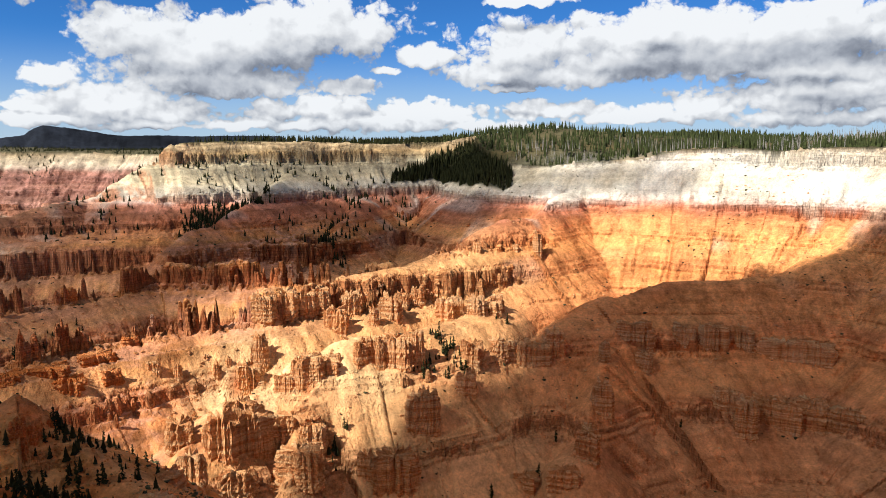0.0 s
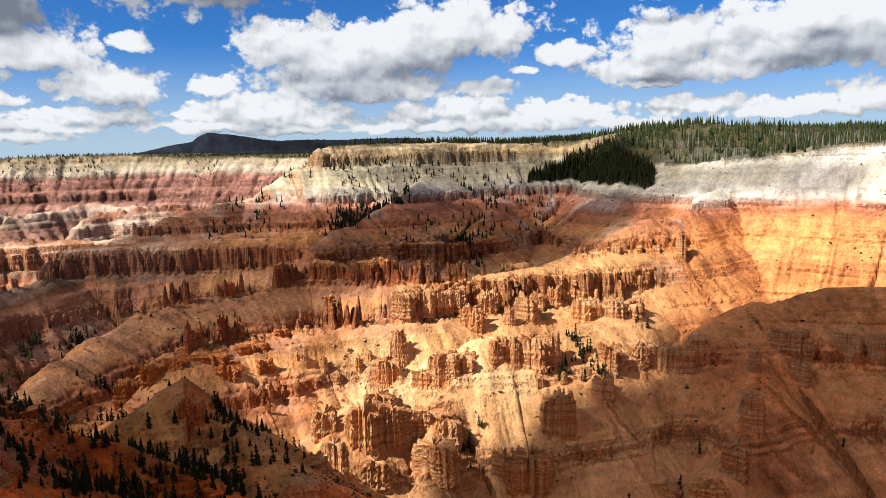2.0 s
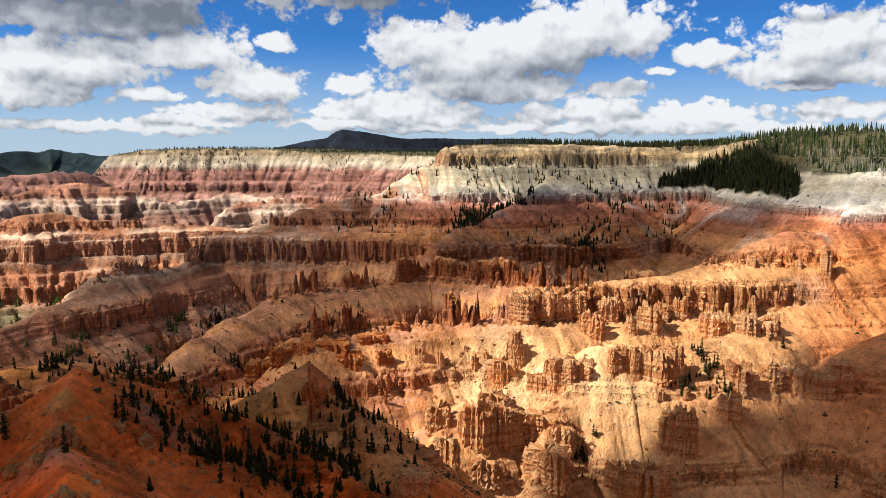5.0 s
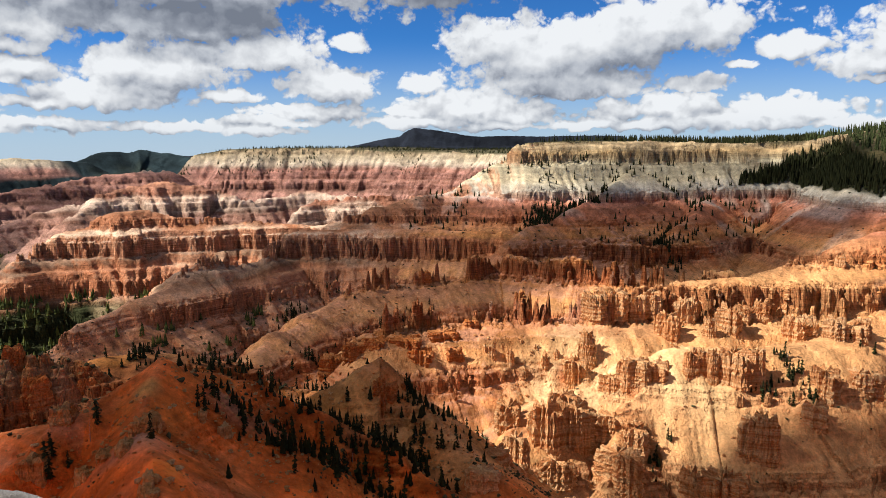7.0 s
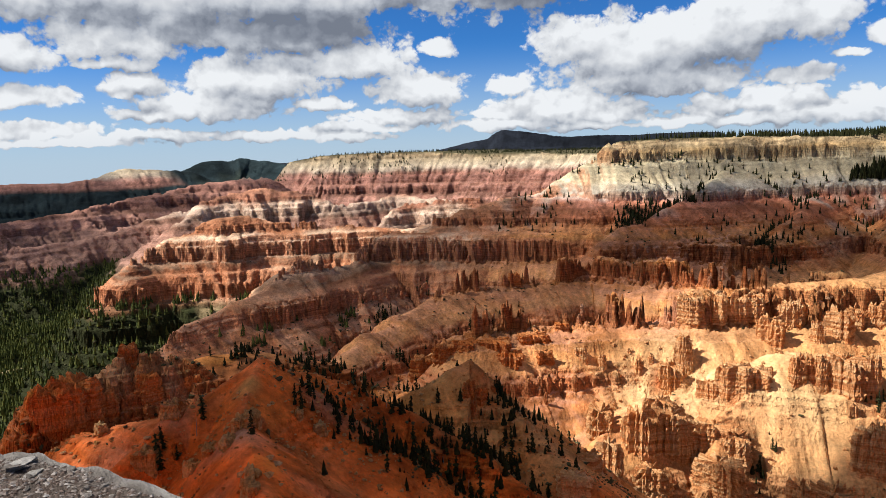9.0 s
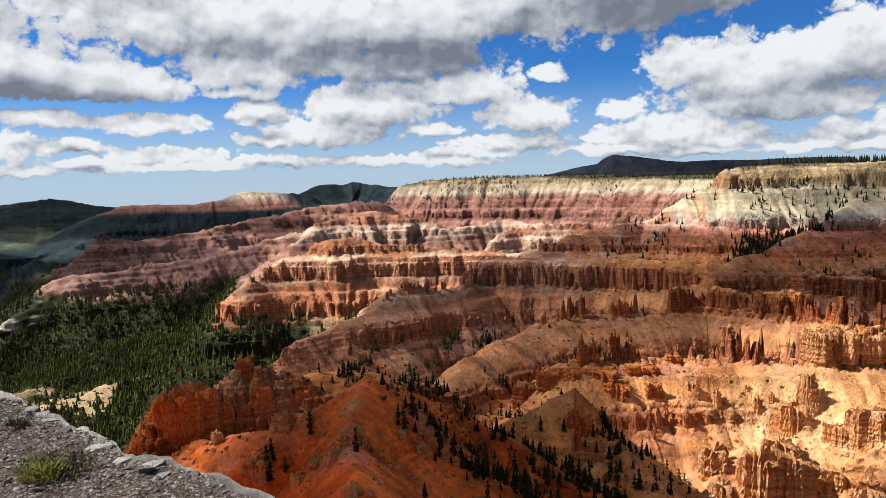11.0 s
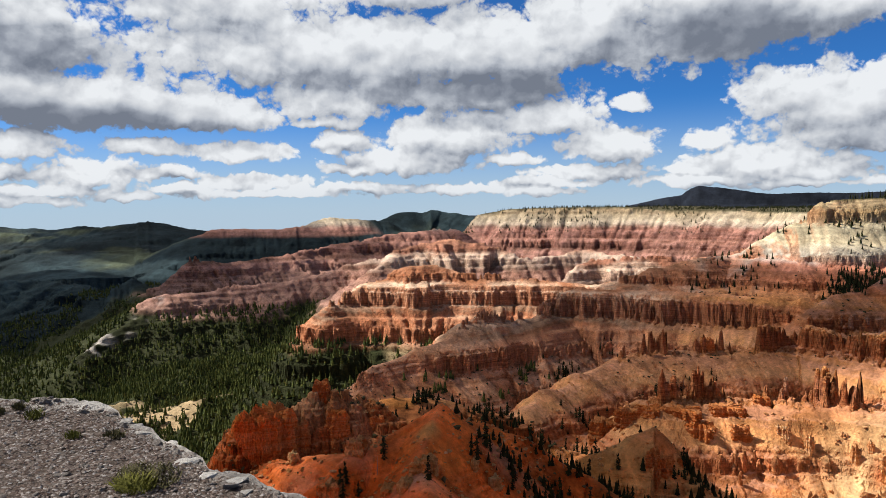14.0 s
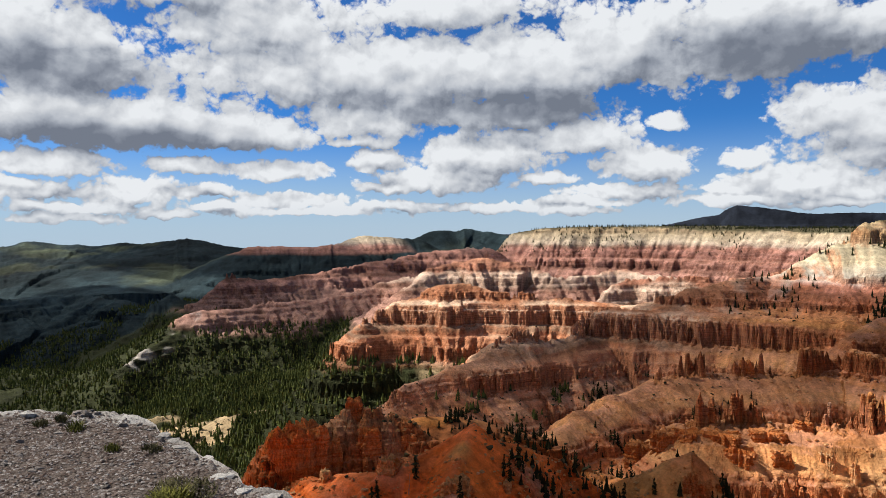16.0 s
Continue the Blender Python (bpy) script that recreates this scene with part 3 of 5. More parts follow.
    hard = np.where((x > 20) & (far < 800) & (b < -152), hard * np.clip((60 - x) / 40, 0.35, 1), hard)
    hard = np.where((x < 60) & (far < 620) & (b < -146), hard * 0.3, hard)
    hard = hard * np.where(far > 1180, np.clip(0.8 + 0.5 * fractal(x, y, 210, 3, 47), 0.2, 1), 1.0) * np.where(far > 2900, 0.25, 1.0)
    hard = np.where(inner, 1, hard * np.clip((far - 365) / 45, 0.12, 1))
    b2 = b - cut * swing * hard
    z = hard * np.interp(b2, B_IN, Z_OUT) + (1 - hard) * b2
    z = z + np.where(far > 2700, fractal(x, y, 420, 4, 161) * 22 * np.clip((far - 2700) / 400, 0, 1) * ~inner, 0) * (y < 2300)
    z = z + fractal(x, y, 7, 3, 71) * 0.3 * np.clip((far - 20) / 80, 0, 1)
    # the layered block at the end of the near ridge
    block = np.clip(1.7 - np.hypot((x + 281) / 26, (y - 154) / 40), 0, 1) * (far < 345)
    z = z - block * (1.3 * slim + 2.4 * crack + 2.6 * broad * 0.7 + 3.0 * cleft)
    z = z + block * (0.9 * np.sin(z * 0.95) + 0.5 * np.sin(z * 2.3 + 1))
    # thin ledges
    ledge = 0.5 * np.clip(near_band * 1.4 - 0.3, 0, 1) * np.clip((far - 200) / 80, 0, 1) * ~inner
    z = z + ledge * (0.8 * np.sin(z * 1.26) + 0.35 * np.sin(z * 2.9 + 1.0))
    steps = np.clip((far - 760) / 120, 0, 1) * np.clip(0.7 + 0.5 * fractal(x, y, 160, 2, 77), 0, 1) * ~inner * (z < -70) * (far < 2900) * np.clip((-250 - x) / 80, 0.12, 1)
    w = z + fractal(x, y, 90, 2, 79) * 3 + 7 * soft_noise(z / 23, z * 0 + 1.5, 80)
    z = z + steps * (1.45 * np.sin(w * 0.571) + 0.7 * np.sin(w * 1.05 + 2.0))
    return z, inner, along


def mix_stops(v, stops):
    keys = [s[0] for s in stops]
    return np.stack([np.interp(v, keys, [s[1][c] for s in stops]) for c in range(3)], -1)


STRATA = [(-420, (0.30, 0.15, 0.07)), (-262, (0.50, 0.21, 0.08)), (-236, (0.52, 0.23, 0.09)), (-224, (0.60, 0.27, 0.11)), (-207, (0.48, 0.18, 0.06)), (-203, (0.60, 0.26, 0.08)),
          (-182, (0.58, 0.20, 0.05)), (-166, (0.49, 0.16, 0.05)), (-160, (0.66, 0.28, 0.08)), (-141, (0.60, 0.21, 0.045)), (-136, (0.48, 0.155, 0.045)), (-118, (0.52, 0.175, 0.05)),
          (-114, (0.60, 0.23, 0.05)), (-102, (0.60, 0.19, 0.045)), (-97, (0.56, 0.165, 0.05)),
          (-84, (0.56, 0.18, 0.07)), (-74, (0.52, 0.20, 0.11)), (-68, (0.58, 0.42, 0.33)), (-63, (0.57, 0.49, 0.38)), (-52, (0.54, 0.46, 0.32)), (-45, (0.46, 0.37, 0.22)),
          (-22, (0.45, 0.37, 0.22)), (-16, (0.50, 0.36, 0.18)), (-6, (0.50, 0.32, 0.13)), (0, (0.48, 0.34, 0.17)), (300, (0.4, 0.3, 0.2))]


BUTTE_BEDS = [(-250, (0.50, 0.24, 0.125)), (-190, (0.56, 0.27, 0.14)), (-172, (0.48, 0.19, 0.08)), (-152, (0.50, 0.19, 0.08)), (-148, (0.58, 0.33, 0.18)), (-130, (0.66, 0.40, 0.23)), (-112, (0.78, 0.52, 0.31)),
              (-104, (0.50, 0.18, 0.065)), (-88, (0.54, 0.22, 0.09)), (-60, (0.56, 0.30, 0.14))]
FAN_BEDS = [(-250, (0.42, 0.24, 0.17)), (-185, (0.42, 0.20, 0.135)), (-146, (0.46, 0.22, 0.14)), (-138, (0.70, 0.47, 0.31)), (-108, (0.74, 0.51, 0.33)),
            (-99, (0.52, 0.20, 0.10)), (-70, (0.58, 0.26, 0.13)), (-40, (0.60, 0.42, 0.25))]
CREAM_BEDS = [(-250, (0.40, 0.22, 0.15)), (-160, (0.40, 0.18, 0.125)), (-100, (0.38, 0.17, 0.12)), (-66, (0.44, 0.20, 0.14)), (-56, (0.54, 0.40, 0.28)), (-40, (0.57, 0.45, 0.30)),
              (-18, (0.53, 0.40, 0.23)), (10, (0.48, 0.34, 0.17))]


def gully_wood(x, y, z):
    """1 where the spruces fill the gully beside the mesa."""
    left = x + 69 - (z + 51) * 2.18 + 14 * fractal(x, y, 40, 3, 173)
    return np.clip(left / 10, 0, 1) * np.clip((100 - x + 16 * fractal(x, y, 45, 3, 179)) / 10, 0, 1) * np.clip((z + 56 + 5 * fractal(x, y, 30, 2, 177)) / 4, 0, 1) * (y > 930)


def rock_colour(x, y, z, inner, steep, along):
    far = np.hypot(x, y)
    v = z + fractal(x, y, 90, 3, 81) * 4 + fractal(x, y, 12, 2, 85) * 1.5
    v = v - 0.024 * np.maximum(x, 0) - 26 * np.clip((400 - far) / 50, 0, 1) * np.clip((z + 150) / 20, 0, 1) * (z < -20)
    c = mix_stops(v, STRATA)
    thin = fractal(v * 1.0, x * 0 + 3.3, 3.4, 3, 91)[..., None]
    c = c * (1 + 0.26 * thin)
    c = np.where((steep[..., None] > 1.3) & (v[..., None] < -60), c * np.array([0.88, 0.77, 0.70]), c)
    dust = np.clip((0.95 - steep) * 2, 0, 1) * np.clip((-84 - v) / 15, 0, 1) * (0.35 + 0.3 * fractal(x, y, 70, 3, 88))
    west = np.clip((-60 - x) / 120, 0, 1)[..., None]
    c = c + (np.array([0.72, 0.33, 0.12]) * (1 - west) + np.array([0.67, 0.28, 0.145]) * west - c) * np.clip(dust * (1 + 0.4 * west[..., 0]), 0, 0.75)[..., None]
    bleached = np.clip((x - 60) / 80, 0, 1) * np.clip((v + 78) / 8, 0, 1) * np.clip((-8 - v) / 10, 0, 1) * np.clip(0.7 + 0.6 * fractal(x, y, 110, 3, 145), 0, 1)
    c = c + (np.array([0.78, 0.72, 0.62]) - c) * (0.7 * bleached)[..., None]
    # golden slopes under the eastern rim, deep red ones close by
    gold = np.clip((x + 150) / 90, 0, 1) * np.clip((far - 385) / 40, 0, 1) * np.clip((-80 - v) / 12, 0, 1) * np.clip((v + 300) / 30, 0, 1) * np.clip((940 - far) / 80, 0, 1)
    gold = gold * np.clip(0.6 + 0.5 * fractal(x, y, 80, 3, 121), 0, 1) * np.clip(1.5 - steep * 0.35, 0.6, 1)
    c = c + (np.array([0.84, 0.40, 0.13]) + np.array([-0.02, -0.06, -0.035]) * np.clip((x - 60) / 80, 0, 1)[..., None] + np.array([-0.10, -0.08, -0.02]) * (np.clip((-120 - z) / 30, 0, 1) * np.clip((x - 40) / 60, 0, 1))[..., None] - c) * (0.8 * gold)[..., None]
    ruddy = np.clip((330 - far) / 40, 0, 1) * np.clip(0.92 + 0.4 * fractal(x, y, 40, 3, 125), 0, 1)
    c = c + (np.array([0.66, 0.135, 0.022]) - c) * (0.95 * ruddy)[..., None]
    c = c * (1 + (0.34 * fractal(x, y, 9, 4, 181) + 0.22 * fractal(x, y, 34, 3, 185)) * np.clip((350 - far) / 30, 0, 1))[..., None]
    for px, py, wide, tan in ((-172, 286, 34, (0.60, 0.29, 0.09)), (-283, 176, 22, (0.62, 0.34, 0.17)), (-140, 280, 30, (0.62, 0.29, 0.11)), (-193, 160, 4, (0.60, 0.30, 0.09)), (-135, 490, 36, (0.84, 0.51, 0.21)), (-60, 512, 34, (0.84, 0.49, 0.19))):
        near_it = np.clip(1.6 - np.hypot(x - px, y - py) / wide, 0, 1) * np.clip(0.7 + 0.6 * fractal(x, y, 18, 3, 147), 0, 1)
        c = c + (np.array(tan) - c) * (0.8 * near_it)[..., None]
    # pale rubble washed down the gullies from the white beds, and fine rills
    fan = np.clip(fractal(along, z, 26, 2, 131, 0.3) * 1.6 - 0.5, 0, 1) * np.clip((v + 150) / 75, 0, 1) * np.clip((-62 - v) / 8, 0, 1) * (far < 1300)
    c = c + (np.array([0.60, 0.46, 0.33]) - c) * (0.75 * fan)[..., None]
    rill = fractal(along, z * 0.12, 5.0, 3, 135)[..., None]
    c = c * (1 + (0.24 - 0.14 * np.clip((x - 20) / 60, 0, 1))[..., None] * rill * (steep[..., None] < 1.6) * (far[..., None] < 1250))
    blotch = fractal(x, y, 26, 4, 139)[..., None]
    c = c * (1 + 0.10 * blotch * np.array([1.0, 1.25, 1.5]))
    # pale pink lower beds of the western spurs
    rosy = np.clip((-430 - x) / 60, 0, 1) * np.clip((-142 - z) / 14, 0, 1) * np.clip(0.65 + 0.5 * fractal(x, y, 90, 3, 143), 0, 1)
    c = c + (np.array([0.70, 0.36, 0.19]) * (1 + 0.3 * thin) - c) * (0.6 * rosy)[..., None]
    # the far amphitheatre: red caps, pale fans, darker feet; the cream cliffs behind
    u = v + fractal(x, y, 70, 3, 149) * 7
    streak = (1 + 0.22 * fractal(along, z * 0.1, 9.0, 3, 153) + 0.18 * thin[..., 0] + 0.30 * fractal(v, x * 0 + 7.7, 13.0, 3, 159))[..., None]
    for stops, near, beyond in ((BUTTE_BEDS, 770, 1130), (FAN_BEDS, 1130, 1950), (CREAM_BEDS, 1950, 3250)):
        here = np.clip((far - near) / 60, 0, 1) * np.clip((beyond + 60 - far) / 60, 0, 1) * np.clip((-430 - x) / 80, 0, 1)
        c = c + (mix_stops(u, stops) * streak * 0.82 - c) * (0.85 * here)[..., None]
    # the western cliffs are redder than the talus between them
    wall = np.clip((steep - 0.9) / 0.25, 0, 1) * np.clip((-330 - x) / 80, 0, 1) * np.clip((far - 560) / 60, 0, 1) * np.clip((1150 - far) / 60, 0, 1)
    c = c + (np.array([0.56, 0.20, 0.075]) * (1 + 0.3 * thin) - c) * (0.7 * wall)[..., None]
    # valley floor and far hills in scrub and woodland, distant haze painted into the hills
    # far hills' blue stands for haze, their 420 m mottling for cloud shade
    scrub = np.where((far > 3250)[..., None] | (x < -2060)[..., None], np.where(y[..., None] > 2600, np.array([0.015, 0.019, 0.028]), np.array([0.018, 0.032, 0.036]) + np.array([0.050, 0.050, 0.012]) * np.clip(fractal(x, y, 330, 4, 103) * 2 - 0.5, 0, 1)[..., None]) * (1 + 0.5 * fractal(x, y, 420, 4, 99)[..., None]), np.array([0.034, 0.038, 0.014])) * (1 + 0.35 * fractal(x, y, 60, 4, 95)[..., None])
    tree_line = np.where(x < -1080, np.where(y < 520, -206, -220), -228 + 42 * np.clip((650 - y) / 80, 0, 1))
    green = np.clip((tree_line - z) / 16 + fractal(x, y, 120, 4, 97) * 0.9, 0, 1) * np.clip((-x - 620) / 80, 0, 1)
    green = np.maximum(green, 0.9 * gully_wood(x, y, z))
    soil = np.clip((-0.22 + 0.36 * (y < 660) * (x > -1150) - fractal(x, y, 140, 4, 301)) / 0.12, 0, 1) * (far < 2000) * (x > -1120) * np.clip(0.6 + fractal(x, y, 40, 3, 309), 0, 1)
    scrub = scrub + (np.array([0.50, 0.35, 0.18]) - scrub) * (0.85 * soil)[..., None]
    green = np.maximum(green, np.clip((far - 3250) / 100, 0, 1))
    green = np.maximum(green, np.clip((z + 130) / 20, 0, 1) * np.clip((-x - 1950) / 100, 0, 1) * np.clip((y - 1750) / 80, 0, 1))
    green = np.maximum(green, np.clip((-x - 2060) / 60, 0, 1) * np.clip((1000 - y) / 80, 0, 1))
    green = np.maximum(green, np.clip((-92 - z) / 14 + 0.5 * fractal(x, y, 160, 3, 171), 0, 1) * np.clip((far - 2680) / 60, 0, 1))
    green = np.maximum(green, np.where(inner & (far > 30), 0.85, 0))
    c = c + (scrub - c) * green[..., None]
    c = c + (np.array([0.30, 0.265, 0.235]) - c) * (np.clip((26 - far) / 8, 0, 1) * inner)[..., None]
    tail = np.clip(1.5 - nearest_on(CRESTS["white_tail"], x, y)[0] / 20, 0, 1) * np.clip(0.2 + 1.6 * fractal(x, y, 30, 4, 157), 0, 0.9)
    c = c + (np.array([0.42, 0.375, 0.315]) - c) * tail[..., None]
    # far ground turns greyer, distance haze put into its colour
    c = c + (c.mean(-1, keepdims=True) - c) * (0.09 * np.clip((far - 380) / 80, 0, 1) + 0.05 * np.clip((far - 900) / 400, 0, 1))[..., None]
    # rock beyond the near ridge tinted slightly bluer and less red
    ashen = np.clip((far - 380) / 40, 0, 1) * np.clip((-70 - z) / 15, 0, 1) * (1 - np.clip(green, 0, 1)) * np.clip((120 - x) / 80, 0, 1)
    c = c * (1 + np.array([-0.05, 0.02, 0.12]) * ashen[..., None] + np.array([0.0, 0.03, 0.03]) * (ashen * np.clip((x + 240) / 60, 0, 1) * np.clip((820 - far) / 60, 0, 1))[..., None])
    banded = np.clip((far - 400) / 250, 0.15, 1) * np.clip(0.6 + 0.5 * fractal(x, y, 130, 3, 107), 0.1, 0.9) * (1 - np.clip(green, 0, 1)) * np.clip((-40 - v) / 40, 0.35, 1)
    return np.concatenate([np.clip(c, 0, 1), banded[..., None]], -1)


def make_ground():
    azimuth = np.concatenate([np.arange(-35, 86, 0.092), np.arange(86, 325, 2.0)])
    # rings lie closer together where the slopes that face the rim are steep
    probe_a, probe_r = np.arange(-36, 88, 0.6), np.geomspace(150, 4850, 1000)
    rr, aa = np.meshgrid(probe_r, np.radians(probe_a), indexing="ij")
    z = ground(-np.sin(aa) * rr, np.cos(aa) * rr)[0]
    rise = np.diff(np.maximum.accumulate(np.arctan2(z - EYE, rr), axis=0), axis=0)
    kernel = np.exp(-(np.arange(-4, 5) / 1.8) ** 2)
    rise = np.stack([np.convolve(np.pad(row, 4, "edge"), kernel / kernel.sum(), "valid") for row in rise])
    rise = rise / rise.sum(0) * 330 + 240 / 999
    travel = np.concatenate([np.zeros((1, rise.shape[1])), np.cumsum(rise, axis=0)]) / 570
    inner_r = [0.1, 0.5, 1.2]
    while inner_r[-1] * 1.06 < 148:
        inner_r.append(inner_r[-1] * 1.06)
    table = np.stack([np.interp(np.linspace(0, 1, 570), travel[:, k], probe_r) for k in range(len(probe_a))], 1)
    table = np.concatenate([np.repeat(np.array(inner_r)[:, None], len(probe_a), 1), table])
    knots, table = np.append(probe_a, 324.0), np.concatenate([table, table[:, :1]], 1)
    rr = np.stack([np.interp(azimuth, knots, row) for row in table])
    aa = np.repeat(np.radians(azimuth)[None, :], len(rr), 0)
    x, y = -np.sin(aa) * rr, np.cos(aa) * rr
    z, inner, along = ground(x, y)
    step = np.gradient(z, axis=0) / np.gradient(rr, axis=0)
    side = (np.gradient(z, axis=1) - step * np.gradient(rr, axis=1)) / (np.gradient(aa, axis=1) * rr)
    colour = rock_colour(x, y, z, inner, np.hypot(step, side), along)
    z = np.where(inner & (rr < 14), z - 0.6, z)
    n_r, n_a = rr.shape
    k = np.arange(n_r * n_a).reshape(n_r, n_a)
    right = np.roll(k, -1, axis=1)
    quads = np.stack([k[:-1], k[1:], right[1:], right[:-1]], -1).reshape(-1, 4)
    quads = quads[:, ::-1]
    me = bpy.data.meshes.new("ground")
    me.vertices.add(n_r * n_a)
    me.vertices.foreach_set("co", np.stack([x, y, z], -1).astype(np.float32).ravel())
    me.loops.add(quads.size)
    me.loops.foreach_set("vertex_index", quads.astype(np.int32).ravel())
    me.polygons.add(len(quads))
    me.polygons.foreach_set("loop_start", np.arange(0, quads.size, 4, dtype=np.int32))
    me.update(calc_edges=True)
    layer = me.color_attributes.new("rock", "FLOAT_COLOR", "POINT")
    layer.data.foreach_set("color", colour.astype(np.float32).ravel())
    me.materials.append(ROCK)
    me.validate()
    return tagged(new("ground", me), "layered orange, red and cream sandstone canyon with hoodoo walls", "canyon", kind="structure")


make_ground()

# ---- helpers for things ----
def part(name, bm, mat, parent, label=""):
    me = bpy.data.meshes.new(name)
    bm.to_mesh(me)
    bm.free()
    me.materials.append(mat)
    ob = new(name, me)
    ob.parent = parent
    return tagged(ob, label)


def mesh_of(name, verts, faces, mat, smooth=False):
    me = bpy.data.meshes.new(name)
    me.from_pydata([tuple(v) for v in verts], [], [tuple(f) for f in faces])
    me.materials.append(mat)
    if smooth:
        me.polygons.foreach_set("use_smooth", [True] * len(me.polygons))
    me.update()
    return me


# ---- clouds above the canyon, out of sight, whose shade lies on it ----
def cloud_material(name, clear):
    """White vapour that lets part of the sunlight through."""
    m, n = material(name, 1.0)
    n.bsdf.inputs["Base Color"].default_value = (0.9, 0.9, 0.9, 1)
    mixer = n.add("ShaderNodeMixShader")
    mixer.inputs[0].default_value = clear
    n.link(n.bsdf.outputs[0], mixer.inputs[1])
    n.link(n.add("ShaderNodeBsdfTransparent").outputs[0], mixer.inputs[2])
    n.link(mixer.outputs[0], n.tree.nodes["Material Output"].inputs[0])
    return m


CLOUD_THICK, CLOUD_THIN, CLOUD_HALF, CLOUD_FAINT, CLOUD_VEIL = cloud_material("cloud_thick", 0.24), cloud_material("cloud_thin", 0.40), cloud_material("cloud_half", 0.50), cloud_material("cloud_faint", 0.60), cloud_material("cloud_veil", 0.80)
CLOUD_BASE = 1500.0


def cloud(outline, mat, seed, cell=12.0):
    """A cloud with a flat base and a heaped top over an outline in plan."""
    pts = np.array(outline, float)
    lo, hi = pts.min(0) - 40, pts.max(0) + 40
    nx, ny = int((hi[0] - lo[0]) / cell) + 2, int((hi[1] - lo[1]) / cell) + 2
    x, y = np.meshgrid(lo[0] + cell * np.arange(nx), lo[1] + cell * np.arange(ny), indexing="ij")
    wx, wy = x + fractal(x, y, 70, 4, 400 + seed) * 10, y + fractal(x, y, 70, 4, 450 + seed) * 10
    within = inside([(float(a), float(b)) for a, b in pts], wx, wy)
    depth = np.where(within, nearest_on([(a, b, 0) for a, b in pts], wx, wy, True)[0], 0)
    top = np.minimum(depth, 140) * (0.8 + 0.35 * fractal(x, y, 120, 4, 500 + seed)) + 6
    cells = within[:-1, :-1] & within[1:, :-1] & within[1:, 1:] & within[:-1, 1:]
    k = np.arange(nx * ny).reshape(nx, ny)
    quads = np.stack([k[:-1, :-1], k[1:, :-1], k[1:, 1:], k[:-1, 1:]], -1)[cells]
    used, new_index = np.unique(quads, return_inverse=True)
    quads = new_index.reshape(quads.shape)
    flat = np.stack([x.ravel()[used], y.ravel()[used], np.full(len(used), CLOUD_BASE)], -1)
    heap = flat + np.stack([np.zeros(len(used)), np.zeros(len(used)), np.maximum(top.ravel()[used], 4)], -1)
    faces = np.concatenate([quads[:, ::-1], quads + len(used)])
    ob = new("cloud", mesh_of("cloud", np.concatenate([flat, heap]), faces.tolist(), mat, True))
    return tagged(ob, "white cumulus cloud with a flat grey base above the canyon", "cloud", "clouds over the canyon")


def oval(x, y, level, rx, ry, turn):
    """Outline of a cloud whose shade falls round (x, y) on ground of that level."""
    up, c, s = CLOUD_BASE - level, math.cos(radians(turn)), math.sin(radians(turn))
    ring = [(math.cos(a) * rx, math.sin(a) * ry) for a in np.linspace(0, 6.28, 24, endpoint=False)]
    return [(x + sun_way.x / sun_way.z * up + u * c - v * s, y + sun_way.y / sun_way.z * up + u * s + v * c) for u, v in ring]


OVER_EAST = [(-700, -150), (-800, -170), (-848, -197), (-929, -219), (-990, -238), (-1030, -192), (-1103, -223), (-1173, -241), (-1244, -255), (-1310, -344), (-1357, -397), (-1384, -427), (-1424, -454), (-1456, -465), (-1480, -482), (-1507, -510), (-1539, -533), (-1512, -590),
             (-1590, -560), (-1570, -640), (-1560, -830), (-1400, -810), (-1320, -720), (-1210, -700), (-725, -545), (-640, -235)]
OVER_WEST = [(-1575, -640), (-1615, -540), (-1620, -480), (-1620, -420), (-1650, -320), (-1560, -215), (-1480, -110), (-1350, -50), (-1275, 5),
             (-1215, 15), (-1210, 75), (-1330, 130), (-1505, 130), (-1560, 100), (-1640, 72), (-1790, 58), (-1890, -20), (-1960, -120),
             (-1990, -255), (-2010, -340), (-2020, -420), (-2040, -560), (-1970, -720), (-1765, -870), (-1570, -850)]
OVER_MESA = [(-1419, -299), (-1369, -266), (-1337, -245), (-1302, -204), (-1235, -143), (-1174, 11), (-1097, -1), (-977, -65), (-928, -25), (-981, 33), (-1036, 48), (-1097, 60), (-1151, 123),
             (-1159, 337), (-1302, 362), (-1426, 304), (-1539, 240), (-1599, 167), (-1569, 159), (-1561, 14), (-1649, 27), (-1681, -69), (-1615, -182), (-1533, -194)]
for k, (outline, mat) in enumerate([(OVER_EAST, CLOUD_THICK), (OVER_WEST, CLOUD_HALF), (OVER_MESA, CLOUD_FAINT), (oval(-190, 190, -95, 120, 120, 0), CLOUD_VEIL),
                                    (oval(-2300, 600, -300, 760, 420, 10), CLOUD_HALF), (oval(-1750, 800, -180, 350, 280, 0), CLOUD_FAINT), (oval(-3250, 1300, -250, 950, 480, 15), CLOUD_FAINT),
                                    (oval(-820, 1640, -120, 330, 170, -25), CLOUD_THIN), (oval(-1500, 1780, -130, 420, 130, 20), CLOUD_FAINT),
                                    (oval(-1750, 1300, -130, 260, 160, 0), CLOUD_FAINT)]):
    cloud(outline, mat, k + 1, 12.0 if k < 4 else 24.0)

